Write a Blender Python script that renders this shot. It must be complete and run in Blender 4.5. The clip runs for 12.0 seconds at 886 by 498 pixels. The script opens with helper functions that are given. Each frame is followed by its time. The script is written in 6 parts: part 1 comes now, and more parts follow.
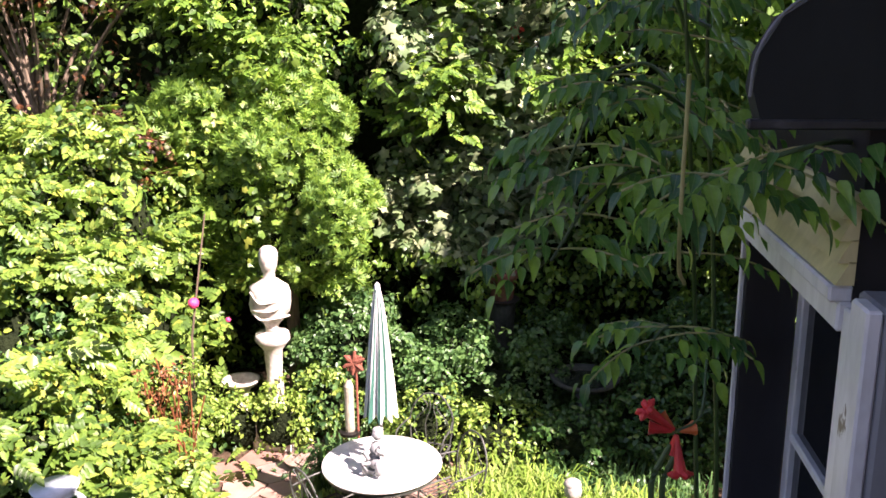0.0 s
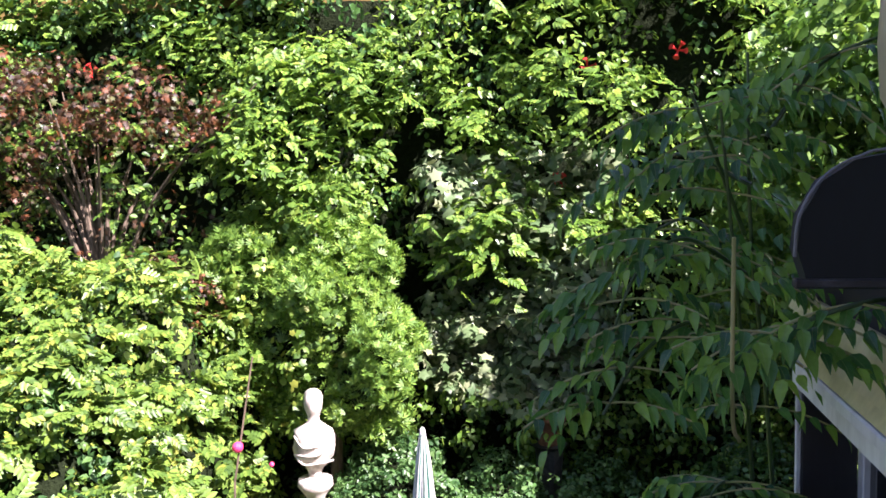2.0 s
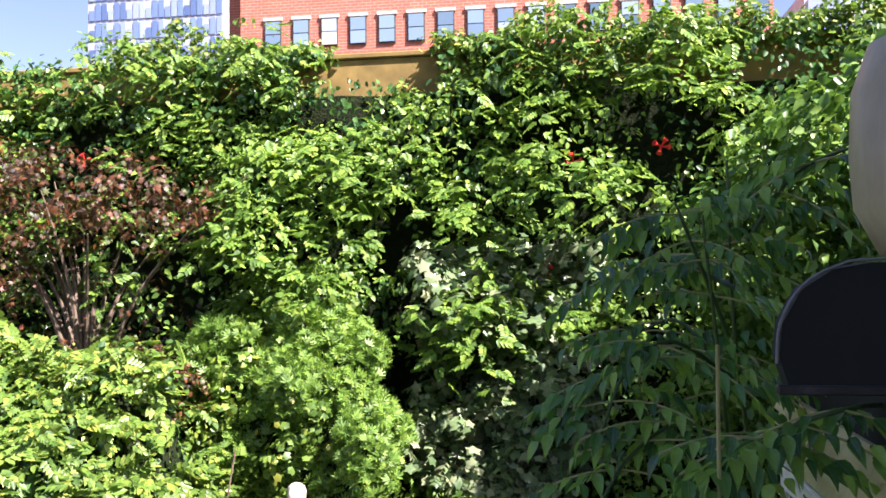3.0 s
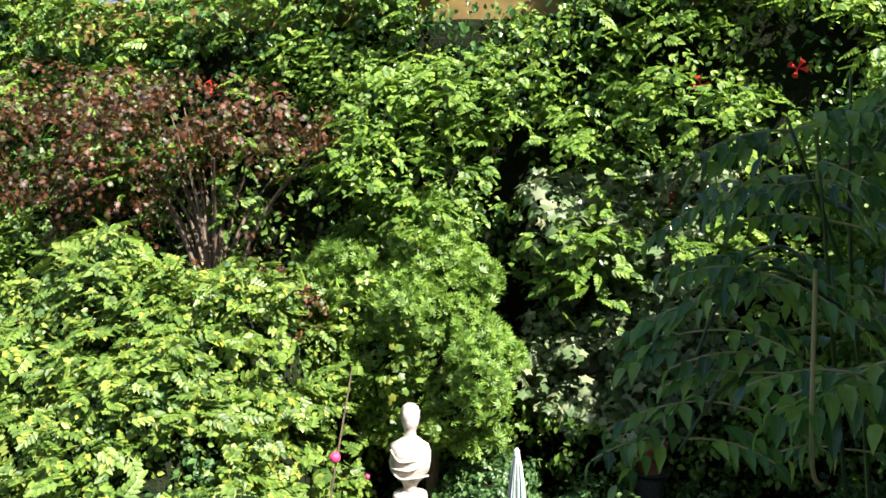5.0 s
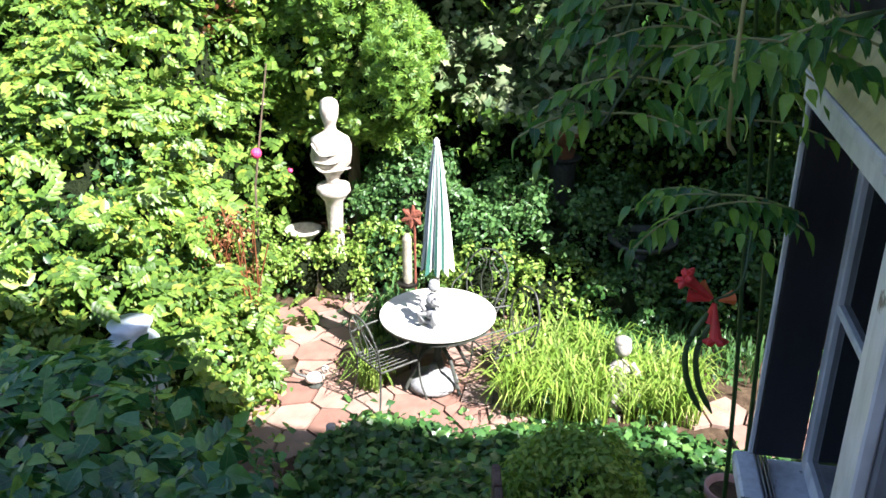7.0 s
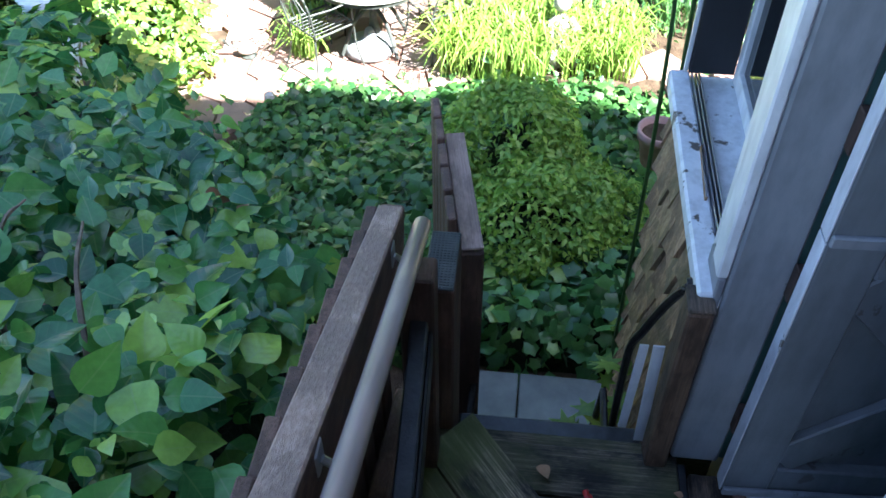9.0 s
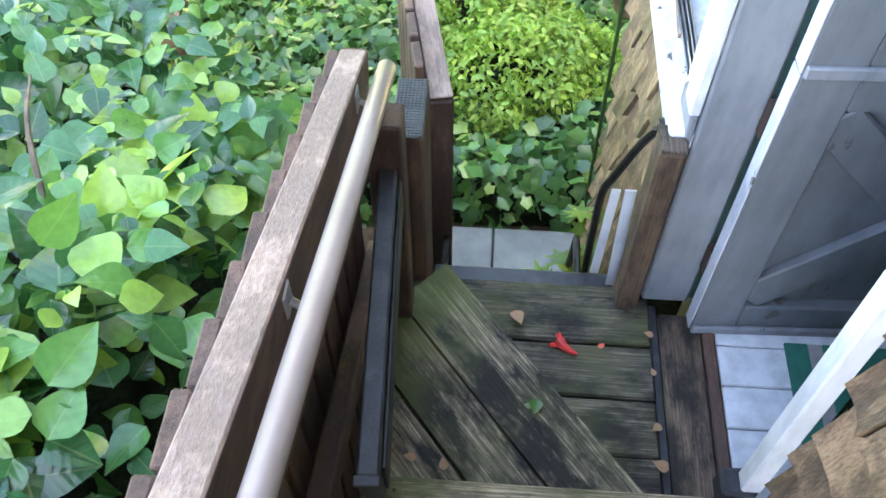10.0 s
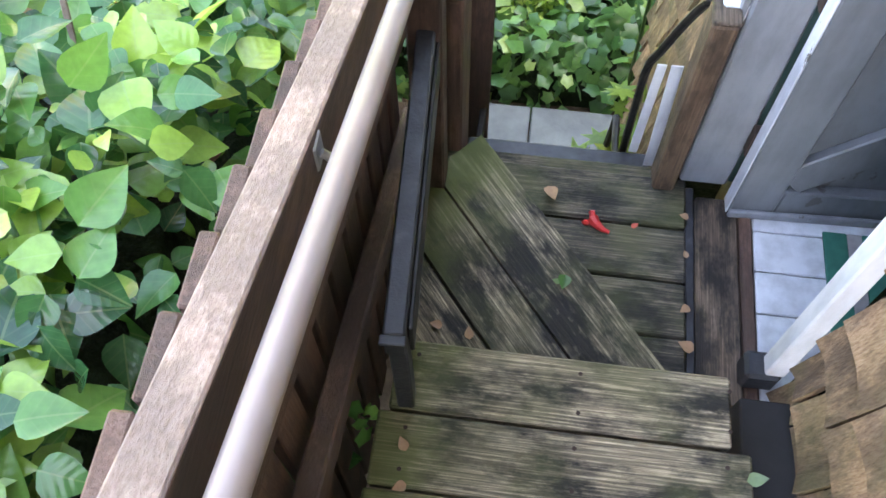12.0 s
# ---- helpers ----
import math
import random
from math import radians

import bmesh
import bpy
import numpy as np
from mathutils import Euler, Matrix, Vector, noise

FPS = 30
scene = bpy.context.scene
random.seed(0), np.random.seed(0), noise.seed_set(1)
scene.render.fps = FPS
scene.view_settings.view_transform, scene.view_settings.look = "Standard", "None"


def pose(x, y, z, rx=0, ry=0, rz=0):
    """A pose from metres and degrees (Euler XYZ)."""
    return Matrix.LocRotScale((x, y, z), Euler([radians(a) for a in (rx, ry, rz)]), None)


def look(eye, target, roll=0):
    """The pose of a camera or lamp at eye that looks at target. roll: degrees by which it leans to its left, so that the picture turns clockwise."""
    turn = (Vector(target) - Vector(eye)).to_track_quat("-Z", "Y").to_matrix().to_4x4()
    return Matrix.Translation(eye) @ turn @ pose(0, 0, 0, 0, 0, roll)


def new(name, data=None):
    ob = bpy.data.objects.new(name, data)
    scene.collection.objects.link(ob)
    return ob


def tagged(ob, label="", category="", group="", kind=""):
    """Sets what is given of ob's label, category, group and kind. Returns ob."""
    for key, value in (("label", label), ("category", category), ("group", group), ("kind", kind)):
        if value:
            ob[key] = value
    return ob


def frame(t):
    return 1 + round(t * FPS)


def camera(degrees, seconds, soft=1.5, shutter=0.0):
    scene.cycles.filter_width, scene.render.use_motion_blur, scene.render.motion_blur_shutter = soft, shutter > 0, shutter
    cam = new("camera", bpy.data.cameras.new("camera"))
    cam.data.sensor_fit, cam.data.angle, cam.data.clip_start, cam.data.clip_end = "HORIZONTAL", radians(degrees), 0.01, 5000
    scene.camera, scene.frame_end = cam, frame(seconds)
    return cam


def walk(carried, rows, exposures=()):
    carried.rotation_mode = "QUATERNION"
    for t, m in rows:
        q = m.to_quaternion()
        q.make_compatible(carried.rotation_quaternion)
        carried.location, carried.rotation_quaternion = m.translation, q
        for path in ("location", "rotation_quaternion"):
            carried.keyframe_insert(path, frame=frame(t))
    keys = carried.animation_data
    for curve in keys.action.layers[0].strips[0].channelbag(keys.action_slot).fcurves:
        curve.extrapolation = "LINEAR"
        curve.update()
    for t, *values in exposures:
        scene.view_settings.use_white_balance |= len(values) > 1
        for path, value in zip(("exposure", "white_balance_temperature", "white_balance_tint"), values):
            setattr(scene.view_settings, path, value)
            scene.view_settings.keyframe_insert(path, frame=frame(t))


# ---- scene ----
cam = camera(54.49, 12.0, soft=1.6)
# seconds, eye x y z, yaw, pitch, roll
PATH = [
    (0.0, -0.023, 0.003, 4.386, 6.92, -13.85, -0.49),
    (0.5, -0.030, -0.005, 4.383, 9.49, -13.90, -0.84),
    (1.0, -0.032, -0.005, 4.390, 10.33, -12.48, -0.86),
    (1.5, -0.032, -0.011, 4.405, 9.71, -9.21, -1.00),
    (2.0, -0.032, -0.036, 4.420, 9.73, -4.51, -1.09),
    (2.5, -0.034, -0.063, 4.436, 9.24, 0.02, -0.92),
    (2.7, -0.034, -0.071, 4.443, 8.72, 1.39, -0.74),
    (4.3, -0.001, -0.019, 4.450, 12.02, 0.55, 0.60),
    (4.5, 0.004, -0.011, 4.448, 13.50, -0.58, 0.32),
    (5.0, 0.026, 0.006, 4.425, 16.89, -3.32, 0.07),
    (5.5, 0.017, 0.003, 4.423, 20.73, -7.08, 0.34),
    (6.0, 0.001, -0.022, 4.427, 21.09, -12.44, -0.00),
    (6.5, -0.000, -0.003, 4.411, 15.97, -18.35, -0.09),
    (7.0, 0.006, 0.002, 4.401, 11.31, -23.47, -0.24),
    (7.2, 0.005, -0.004, 4.387, 10.03, -25.66, -0.11),
    (8.8, 0.014, -0.032, 4.292, 6.50, -42.75, 0.08),
    (9.0, 0.017, -0.034, 4.283, 6.70, -44.74, -0.31),
    (9.5, 0.024, -0.034, 4.264, 6.04, -49.34, -0.52),
    (10.0, 0.030, -0.040, 4.241, 4.31, -53.78, -0.25),
    (10.5, 0.038, -0.041, 4.229, 2.32, -57.20, 0.39),
    (11.0, 0.040, -0.043, 4.217, 0.79, -59.80, 2.19),
    (11.5, 0.039, -0.050, 4.204, 1.72, -62.48, 2.19),
    (12.0, 0.031, -0.052, 4.204, 8.54, -61.49, -1.16),
]
EXPOSURES = [(0.0, 2.2, 6900, 38), (1.0, 2.1, 6350, 29), (2.5, 2.15, 6200, 36), (2.8, 2.1, 6250, 33), (4.3, 1.6, 6800, 17), (5.0, 1.75, 6500, 19), (6.5, 2.0, 6200, 19), (7.2, 2.15, 6000, 17), (8.8, 3.1, 5600, 12), (9.2, 4.0, 5800, 10), (9.6, 5.0, 6300, 10), (10.1, 5.6, 7800, 14), (10.8, 5.62, 8300, 17), (12.0, 5.7, 8300, 18)]
walk(cam, [(t, pose(x, y, z, 90 + p, 0, yaw) @ pose(0, 0, 0, 0, 0, ro)) for t, x, y, z, yaw, p, ro in PATH], EXPOSURES)

# world and sun
SUN_FROM = Vector((0.60, -0.37, 0.78)).normalized()
world = bpy.data.worlds.new("world")
scene.world = world
world.use_nodes = True
sky = world.node_tree.nodes.new("ShaderNodeTexSky")
sky.sky_type, sky.sun_disc = "NISHITA", False
sky.sun_elevation = math.asin(SUN_FROM.z)
sky.sun_rotation = math.atan2(SUN_FROM.x, SUN_FROM.y)
sky.air_density, sky.dust_density = 1.0, 1.5
world.node_tree.nodes["Background"].inputs["Strength"].default_value = 0.058
world.node_tree.links.new(sky.outputs["Color"], world.node_tree.nodes["Background"].inputs["Color"])
sun_data = bpy.data.lights.new("sun", "SUN")
sun_data.energy, sun_data.angle, sun_data.color = 5.0, radians(0.55), (1.0, 0.95, 0.86)
sun = new("sun", sun_data)
sun.matrix_world = look((0, 0, 20), Vector((0, 0, 20)) - SUN_FROM)

# ---- materials ----
RNG = np.random.default_rng(7)


class Mat:
    """A small node builder round one principled shader."""

    def __init__(self, name, rough=0.6, metal=0.0, spec=0.5):
        self.m = bpy.data.materials.new(name)
        self.m.use_nodes = True
        self.n, self.l = self.m.node_tree.nodes, self.m.node_tree.links
        self.b = self.n["Principled BSDF"]
        self.b.inputs["Roughness"].default_value = rough
        self.b.inputs["Metallic"].default_value = metal
        self.b.inputs["Specular IOR Level"].default_value = spec
        self.co = self.n.new("ShaderNodeTexCoord").outputs["Object"]

    def mapped(self, scale):
        mp = self.n.new("ShaderNodeMapping")
        mp.inputs["Scale"].default_value = scale
        self.l.new(self.co, mp.inputs["Vector"])
        return mp.outputs["Vector"]

    def noise(self, scale, detail=4, stretch=None, rough=0.6):
        t = self.n.new("ShaderNodeTexNoise")
        t.inputs["Scale"].default_value, t.inputs["Detail"].default_value, t.inputs["Roughness"].default_value = scale, detail, rough
        self.l.new(self.mapped(stretch) if stretch else self.co, t.inputs["Vector"])
        return t.outputs["Fac"]

    def ramp(self, fac, stops):
        rmp = self.n.new("ShaderNodeValToRGB")
        e = rmp.color_ramp.elements
        while len(e) < len(stops):
            e.new(0.5)
        for i, (p, c) in enumerate(stops):
            e[i].position, e[i].color = p, (*c, 1)
        self.l.new(fac, rmp.inputs["Fac"])
        return rmp.outputs["Color"]

    def mix(self, fac, a, b, mode="MIX"):
        mx = self.n.new("ShaderNodeMix")
        mx.data_type, mx.blend_type = "RGBA", mode
        for sock, val in ((mx.inputs[0], fac), (mx.inputs[6], a), (mx.inputs[7], b)):
            if isinstance(val, (int, float)):
                sock.default_value = val
            elif isinstance(val, tuple):
                sock.default_value = (*val, 1)
            else:
                self.l.new(val, sock)
        return mx.outputs[2]

    def island(self):
        return self.n.new("ShaderNodeNewGeometry").outputs["Random Per Island"]

    def each(self):
        return self.n.new("ShaderNodeObjectInfo").outputs["Random"]

    def color(self, c):
        if isinstance(c, tuple):
            self.b.inputs["Base Color"].default_value = (*c, 1)
        else:
            self.l.new(c, self.b.inputs["Base Color"])
        self.c = c
        return self

    def bump(self, fac, strength=0.3, dist=0.01):
        bp = self.n.new("ShaderNodeBump")
        bp.inputs["Strength"].default_value, bp.inputs["Distance"].default_value = strength, dist
        self.l.new(fac, bp.inputs["Height"])
        self.l.new(bp.outputs["Normal"], self.b.inputs["Normal"])
        return self

    def rough_from(self, fac, lo, hi):
        mr = self.n.new("ShaderNodeMapRange")
        mr.inputs["To Min"].default_value, mr.inputs["To Max"].default_value = lo, hi
        self.l.new(fac, mr.inputs["Value"])
        self.l.new(mr.outputs["Result"], self.b.inputs["Roughness"])
        return self

    def leafy(self, amount=0.35, tint=(1.0, 1.0, 0.75)):
        """Light shining through a thin leaf."""
        tr = self.n.new("ShaderNodeBsdfTranslucent")
        self.l.new(self.mix(1.0, self.c, tint, "MULTIPLY"), tr.inputs["Color"])
        ms = self.n.new("ShaderNodeMixShader")
        ms.inputs[0].default_value = amount
        self.l.new(self.b.outputs[0], ms.inputs[1])
        self.l.new(tr.outputs[0], ms.inputs[2])
        self.l.new(ms.outputs[0], self.n["Material Output"].inputs["Surface"])
        return self


def leaf_mat(name, stops, rough=0.45, patch=0.5, amount=0.35, veins=False):
    k = Mat(name, rough)
    c = k.ramp(k.island(), [(p, (q[0], q[1], q[2] * 1.3)) for p, q in stops])
    if veins:
        k.b.inputs["Specular IOR Level"].default_value = 0.6
    big = k.ramp(k.noise(patch, 3), [(0.3, (0.72, 0.78, 0.7)), (0.7, (1.25, 1.2, 1.0))])
    c = k.mix(1.0, c, big, "MULTIPLY")
    vein = k.ramp(k.noise(60, 2), [(0.3, (0.85, 0.85, 0.85)), (0.7, (1.1, 1.1, 1.1))])
    c = k.mix(1.0, c, vein, "MULTIPLY")
    if veins:
        # midrib and side veins, from the leaf's own coordinates
        sep = k.n.new("ShaderNodeSeparateXYZ")
        uvn = k.n.new("ShaderNodeUVMap")
        k.l.new(uvn.outputs["UV"], sep.inputs["Vector"])

        def calc(op, a, b=0.0):
            nd = k.n.new("ShaderNodeMath")
            nd.operation = op
            for s, val in zip(nd.inputs, (a, b)):
                if isinstance(val, (int, float)):
                    s.default_value = val
                else:
                    k.l.new(val, s)
            return nd.outputs[0]
        u = calc("ABSOLUTE", sep.outputs["X"])
        wave = calc("SINE", calc("MULTIPLY", calc("SUBTRACT", sep.outputs["Y"], calc("MULTIPLY", u, 0.8)), 34.0))
        side = calc("GREATER_THAN", wave, 0.9)
        mid = calc("LESS_THAN", u, 0.016)
        vn = calc("MULTIPLY", calc("MAXIMUM", mid, calc("MULTIPLY", side, 0.22)), 0.22)
        c = k.mix(vn, c, (0.3, 0.42, 0.16))
        return k.color(c).bump(calc("ADD", wave, k.noise(45, 2)), 0.07, 0.003).leafy(amount).m
    return k.color(c).bump(k.noise(45, 2), 0.25, 0.004).leafy(amount).m


M = {}
M["leaf_hedge"] = leaf_mat("leaf_hedge", [(0.0, (0.055, 0.12, 0.02)), (0.45, (0.125, 0.235, 0.03)), (0.85, (0.21, 0.325, 0.045)), (0.97, (0.33, 0.36, 0.05))], patch=0.7)
M["leaf_wall"] = leaf_mat("leaf_wall", [(0.0, (0.055, 0.13, 0.02)), (0.5, (0.13, 0.26, 0.03)), (0.95, (0.24, 0.37, 0.045))], patch=0.5)
M["leaf_pale"] = leaf_mat("leaf_pale", [(0.0, (0.06, 0.12, 0.04)), (0.55, (0.15, 0.23, 0.09)), (1.0, (0.3, 0.34, 0.17))], 0.3, amount=0.25)
M["leaf_maple"] = leaf_mat("leaf_maple", [(0.0, (0.025, 0.016, 0.006)), (0.45, (0.075, 0.036, 0.013)), (0.8, (0.19, 0.065, 0.02)), (0.86, (0.08, 0.1, 0.025)), (1.0, (0.11, 0.14, 0.035))], 0.5, 1.2, 0.25)
M["leaf_thuja"] = leaf_mat("leaf_thuja", [(0.0, (0.08, 0.18, 0.03)), (0.5, (0.16, 0.31, 0.04)), (1.0, (0.27, 0.42, 0.055))], 0.5, 1.4, 0.35)
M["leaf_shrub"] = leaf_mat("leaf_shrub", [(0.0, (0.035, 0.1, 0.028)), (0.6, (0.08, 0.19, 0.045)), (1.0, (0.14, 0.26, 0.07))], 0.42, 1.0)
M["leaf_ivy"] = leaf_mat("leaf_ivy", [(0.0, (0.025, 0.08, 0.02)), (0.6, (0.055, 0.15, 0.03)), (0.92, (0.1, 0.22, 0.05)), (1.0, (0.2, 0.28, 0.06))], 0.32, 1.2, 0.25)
M["leaf_near"] = leaf_mat("leaf_near", [(0.0, (0.018, 0.085, 0.03)), (0.4, (0.06, 0.2, 0.055)), (0.74, (0.125, 0.31, 0.062)), (0.95, (0.3, 0.48, 0.078))], 0.22, 1.3, 0.32, True)
M["leaf_light"] = leaf_mat("leaf_light", [(0.0, (0.12, 0.22, 0.03)), (0.6, (0.2, 0.33, 0.05)), (1.0, (0.32, 0.42, 0.08))], 0.4, 2.0)
M["leaf_bush"] = leaf_mat("leaf_bush", [(0.0, (0.16, 0.3, 0.05)), (0.6, (0.3, 0.47, 0.07)), (1.0, (0.46, 0.58, 0.12))], 0.4, 2.0, 0.45)
M["leaf_vine"] = leaf_mat("leaf_vine", [(0.0, (0.035, 0.12, 0.04)), (0.5, (0.11, 0.29, 0.06)), (1.0, (0.3, 0.52, 0.08))], 0.22, 1.5, 0.48, True)
M["leaf_grass"] = leaf_mat("leaf_grass", [(0.0, (0.13, 0.24, 0.03)), (0.6, (0.24, 0.38, 0.05)), (1.0, (0.4, 0.48, 0.12))], 0.45, 2.0)
M["leaf_tree"] = leaf_mat("leaf_tree", [(0.0, (0.05, 0.13, 0.02)), (0.6, (0.1, 0.22, 0.03)), (1.0, (0.2, 0.34, 0.05))], 0.45, 0.6)
M["leaf_rust"] = leaf_mat("leaf_rust", [(0.0, (0.14, 0.05, 0.025)), (0.6, (0.3, 0.11, 0.04)), (1.0, (0.35, 0.24, 0.08))], 0.5, 2.0)
M["leaf_red"] = leaf_mat("leaf_red", [(0.0, (0.45, 0.04, 0.02)), (1.0, (0.6, 0.09, 0.03))], 0.5, 2.0, 0.15)
M["leaf_dead"] = leaf_mat("leaf_dead", [(0.0, (0.25, 0.12, 0.05)), (0.6, (0.42, 0.24, 0.12)), (1.0, (0.5, 0.42, 0.2))], 0.6, 2.0, 0.15)

# near-black colour that stands in for shade inside leaves and behind shingles
k = Mat("painted_shade", 0.9, spec=0.1)
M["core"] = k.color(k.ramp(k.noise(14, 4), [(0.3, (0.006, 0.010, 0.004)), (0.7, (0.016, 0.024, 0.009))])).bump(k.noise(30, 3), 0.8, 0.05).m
k = Mat("bark", 0.85)
M["bark"] = k.color(k.ramp(k.noise(30, 5, (1, 1, 0.2)), [(0.3, (0.06, 0.045, 0.03)), (0.7, (0.2, 0.15, 0.1))])).bump(k.noise(60, 4, (1, 1, 0.2)), 0.6, 0.006).m
k = Mat("green_stem", 0.5)
M["stem"] = k.color(k.ramp(k.noise(12, 3), [(0.3, (0.16, 0.22, 0.05)), (0.7, (0.4, 0.36, 0.16))])).m
k = Mat("soil", 0.95, spec=0.1)
M["soil"] = k.color(k.ramp(k.noise(9, 6), [(0.3, (0.035, 0.024, 0.015)), (0.55, (0.08, 0.055, 0.035)), (0.75, (0.14, 0.1, 0.06))])).bump(k.noise(40, 5), 0.8, 0.02).m
k = Mat("flagstone", 0.8)
base = k.ramp(k.each(), [(0.0, (0.19, 0.105, 0.078)), (0.4, (0.25, 0.15, 0.115)), (0.75, (0.31, 0.215, 0.17)), (1.0, (0.22, 0.165, 0.14))])
spots = k.ramp(k.noise(5, 5), [(0.3, (0.75, 0.72, 0.7)), (0.7, (1.15, 1.12, 1.1))])
M["flag"] = k.color(k.mix(1.0, base, spots, "MULTIPLY")).bump(k.noise(22, 5), 0.5, 0.012).m
k = Mat("grey_slab", 0.75)
M["slab"] = k.color(k.ramp(k.noise(6, 6), [(0.3, (0.075, 0.085, 0.076)), (0.7, (0.145, 0.155, 0.138))])).bump(k.noise(60, 4), 0.3, 0.004).m


def wood(name, dark, mid, light, moss=0.0, axis=0, rough=0.7, patches=1.0, damp=None):
    k = Mat(name, rough)
    place = k.co
    # each board takes its own stretch of the grain
    add = k.n.new("ShaderNodeVectorMath")
    add.operation = "ADD"
    k.l.new(k.co, add.inputs[0])
    wide = k.n.new("ShaderNodeVectorMath")
    wide.operation = "SCALE"
    wide.inputs["Scale"].default_value = 13.0
    comb = k.n.new("ShaderNodeCombineXYZ")
    for s in comb.inputs:
        k.l.new(k.each(), s)
    k.l.new(comb.outputs[0], wide.inputs[0])
    k.l.new(wide.outputs[0], add.inputs[1])
    k.co = add.outputs[0]
    st = [34.0, 34.0, 34.0]
    st[axis] = 0.8
    grain = k.noise(6.5, 8, tuple(st), 0.72)
    st2 = [7.0, 7.0, 7.0]
    st2[axis] = 3.0
    blot = k.noise(1.6, 6, tuple(st2), 0.7)
    c = k.ramp(grain, [(0.3, dark), (0.5, mid), (0.72, light)])
    c = k.mix(1.0, c, k.ramp(blot, [(0.42, (1 - 0.8 * patches,) * 3), (0.49, (0.8, 0.79, 0.77)), (0.57, (1 + 0.75 * patches, 1 + 0.7 * patches, 1 + 0.6 * patches))]), "MULTIPLY")
    shade = k.ramp(k.each(), [(0.0, (0.8, 0.8, 0.8)), (1.0, (1.12, 1.1, 1.08))])
    c = k.mix(1.0, c, shade, "MULTIPLY")
    if moss:
        spot = k.ramp(k.noise(3.5, 5), [(0.5 - moss * 0.25, (0, 0, 0)), (0.72, (0.75, 0.75, 0.75))])
        c = k.mix(spot, c, (0.075, 0.085, 0.022))
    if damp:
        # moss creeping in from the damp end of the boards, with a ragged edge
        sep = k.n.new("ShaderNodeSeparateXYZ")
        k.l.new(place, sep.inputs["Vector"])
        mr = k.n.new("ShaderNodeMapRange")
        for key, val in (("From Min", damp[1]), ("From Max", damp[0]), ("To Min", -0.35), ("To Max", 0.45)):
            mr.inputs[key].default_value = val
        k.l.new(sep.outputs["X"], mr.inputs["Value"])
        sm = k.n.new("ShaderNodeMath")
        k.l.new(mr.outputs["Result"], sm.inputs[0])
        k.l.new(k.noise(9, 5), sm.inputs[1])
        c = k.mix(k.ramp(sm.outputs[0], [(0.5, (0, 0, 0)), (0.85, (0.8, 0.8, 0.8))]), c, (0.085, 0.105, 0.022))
    return k.color(c).bump(grain, 0.7, 0.006).m


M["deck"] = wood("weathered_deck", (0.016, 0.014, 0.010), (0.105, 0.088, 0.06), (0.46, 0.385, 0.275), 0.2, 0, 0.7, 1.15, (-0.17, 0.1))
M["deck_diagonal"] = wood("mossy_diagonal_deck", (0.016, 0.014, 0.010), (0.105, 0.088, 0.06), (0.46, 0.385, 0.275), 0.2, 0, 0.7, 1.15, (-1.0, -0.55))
M["deck_dark"] = wood("dark_deck", (0.011, 0.010, 0.008), (0.05, 0.043, 0.032), (0.2, 0.17, 0.125), 0.15, 0, 0.7, 1.1)
M["threshold"] = wood("threshold_wood", (0.02, 0.014, 0.01), (0.06, 0.042, 0.03), (0.15, 0.11, 0.08), 0, 1)
M["brown_rail"] = wood("brown_stained", (0.07, 0.036, 0.026), (0.11, 0.06, 0.043), (0.15, 0.09, 0.066), 0, 1, 0.6, 0.45)
M["brown_slat"] = wood("brown_slat", (0.07, 0.036, 0.026), (0.11, 0.06, 0.043), (0.15, 0.09, 0.066), 0, 2, 0.6, 0.45)
M["worn_top"] = wood("worn_rail_top", (0.2, 0.135, 0.11), (0.31, 0.22, 0.18), (0.39, 0.3, 0.255), 0, 1, 0.7, 0.3)
M["shingle"] = wood("cedar_shingle", (0.13, 0.075, 0.04), (0.28, 0.175, 0.10), (0.4, 0.28, 0.18), 0.08, 2, 0.75, 0.5)
M["post_wood"] = wood("dark_post_wood", (0.04, 0.024, 0.016), (0.08, 0.05, 0.033), (0.13, 0.09, 0.062), 0, 2, 0.6, 0.6)
k = Mat("handrail_paint", 0.35)
M["handrail"] = k.color(k.ramp(k.noise(6, 5, (1, 0.25, 1)), [(0.3, (0.2, 0.15, 0.135)), (0.55, (0.3, 0.24, 0.22)), (0.8, (0.42, 0.355, 0.33))])).bump(k.noise(80, 3), 0.12, 0.002).m
k = Mat("black_paint", 0.42)
M["black"] = k.color(k.ramp(k.noise(16, 6), [(0.35, (0.012, 0.013, 0.015)), (0.6, (0.03, 0.032, 0.037)), (0.78, (0.085, 0.085, 0.09))])).bump(k.noise(70, 4), 0.4, 0.004).m
k = Mat("black_iron", 0.4, 0.6)
M["iron"] = k.color(k.ramp(k.noise(30, 4), [(0.3, (0.012, 0.012, 0.012)), (0.8, (0.05, 0.045, 0.04))])).m


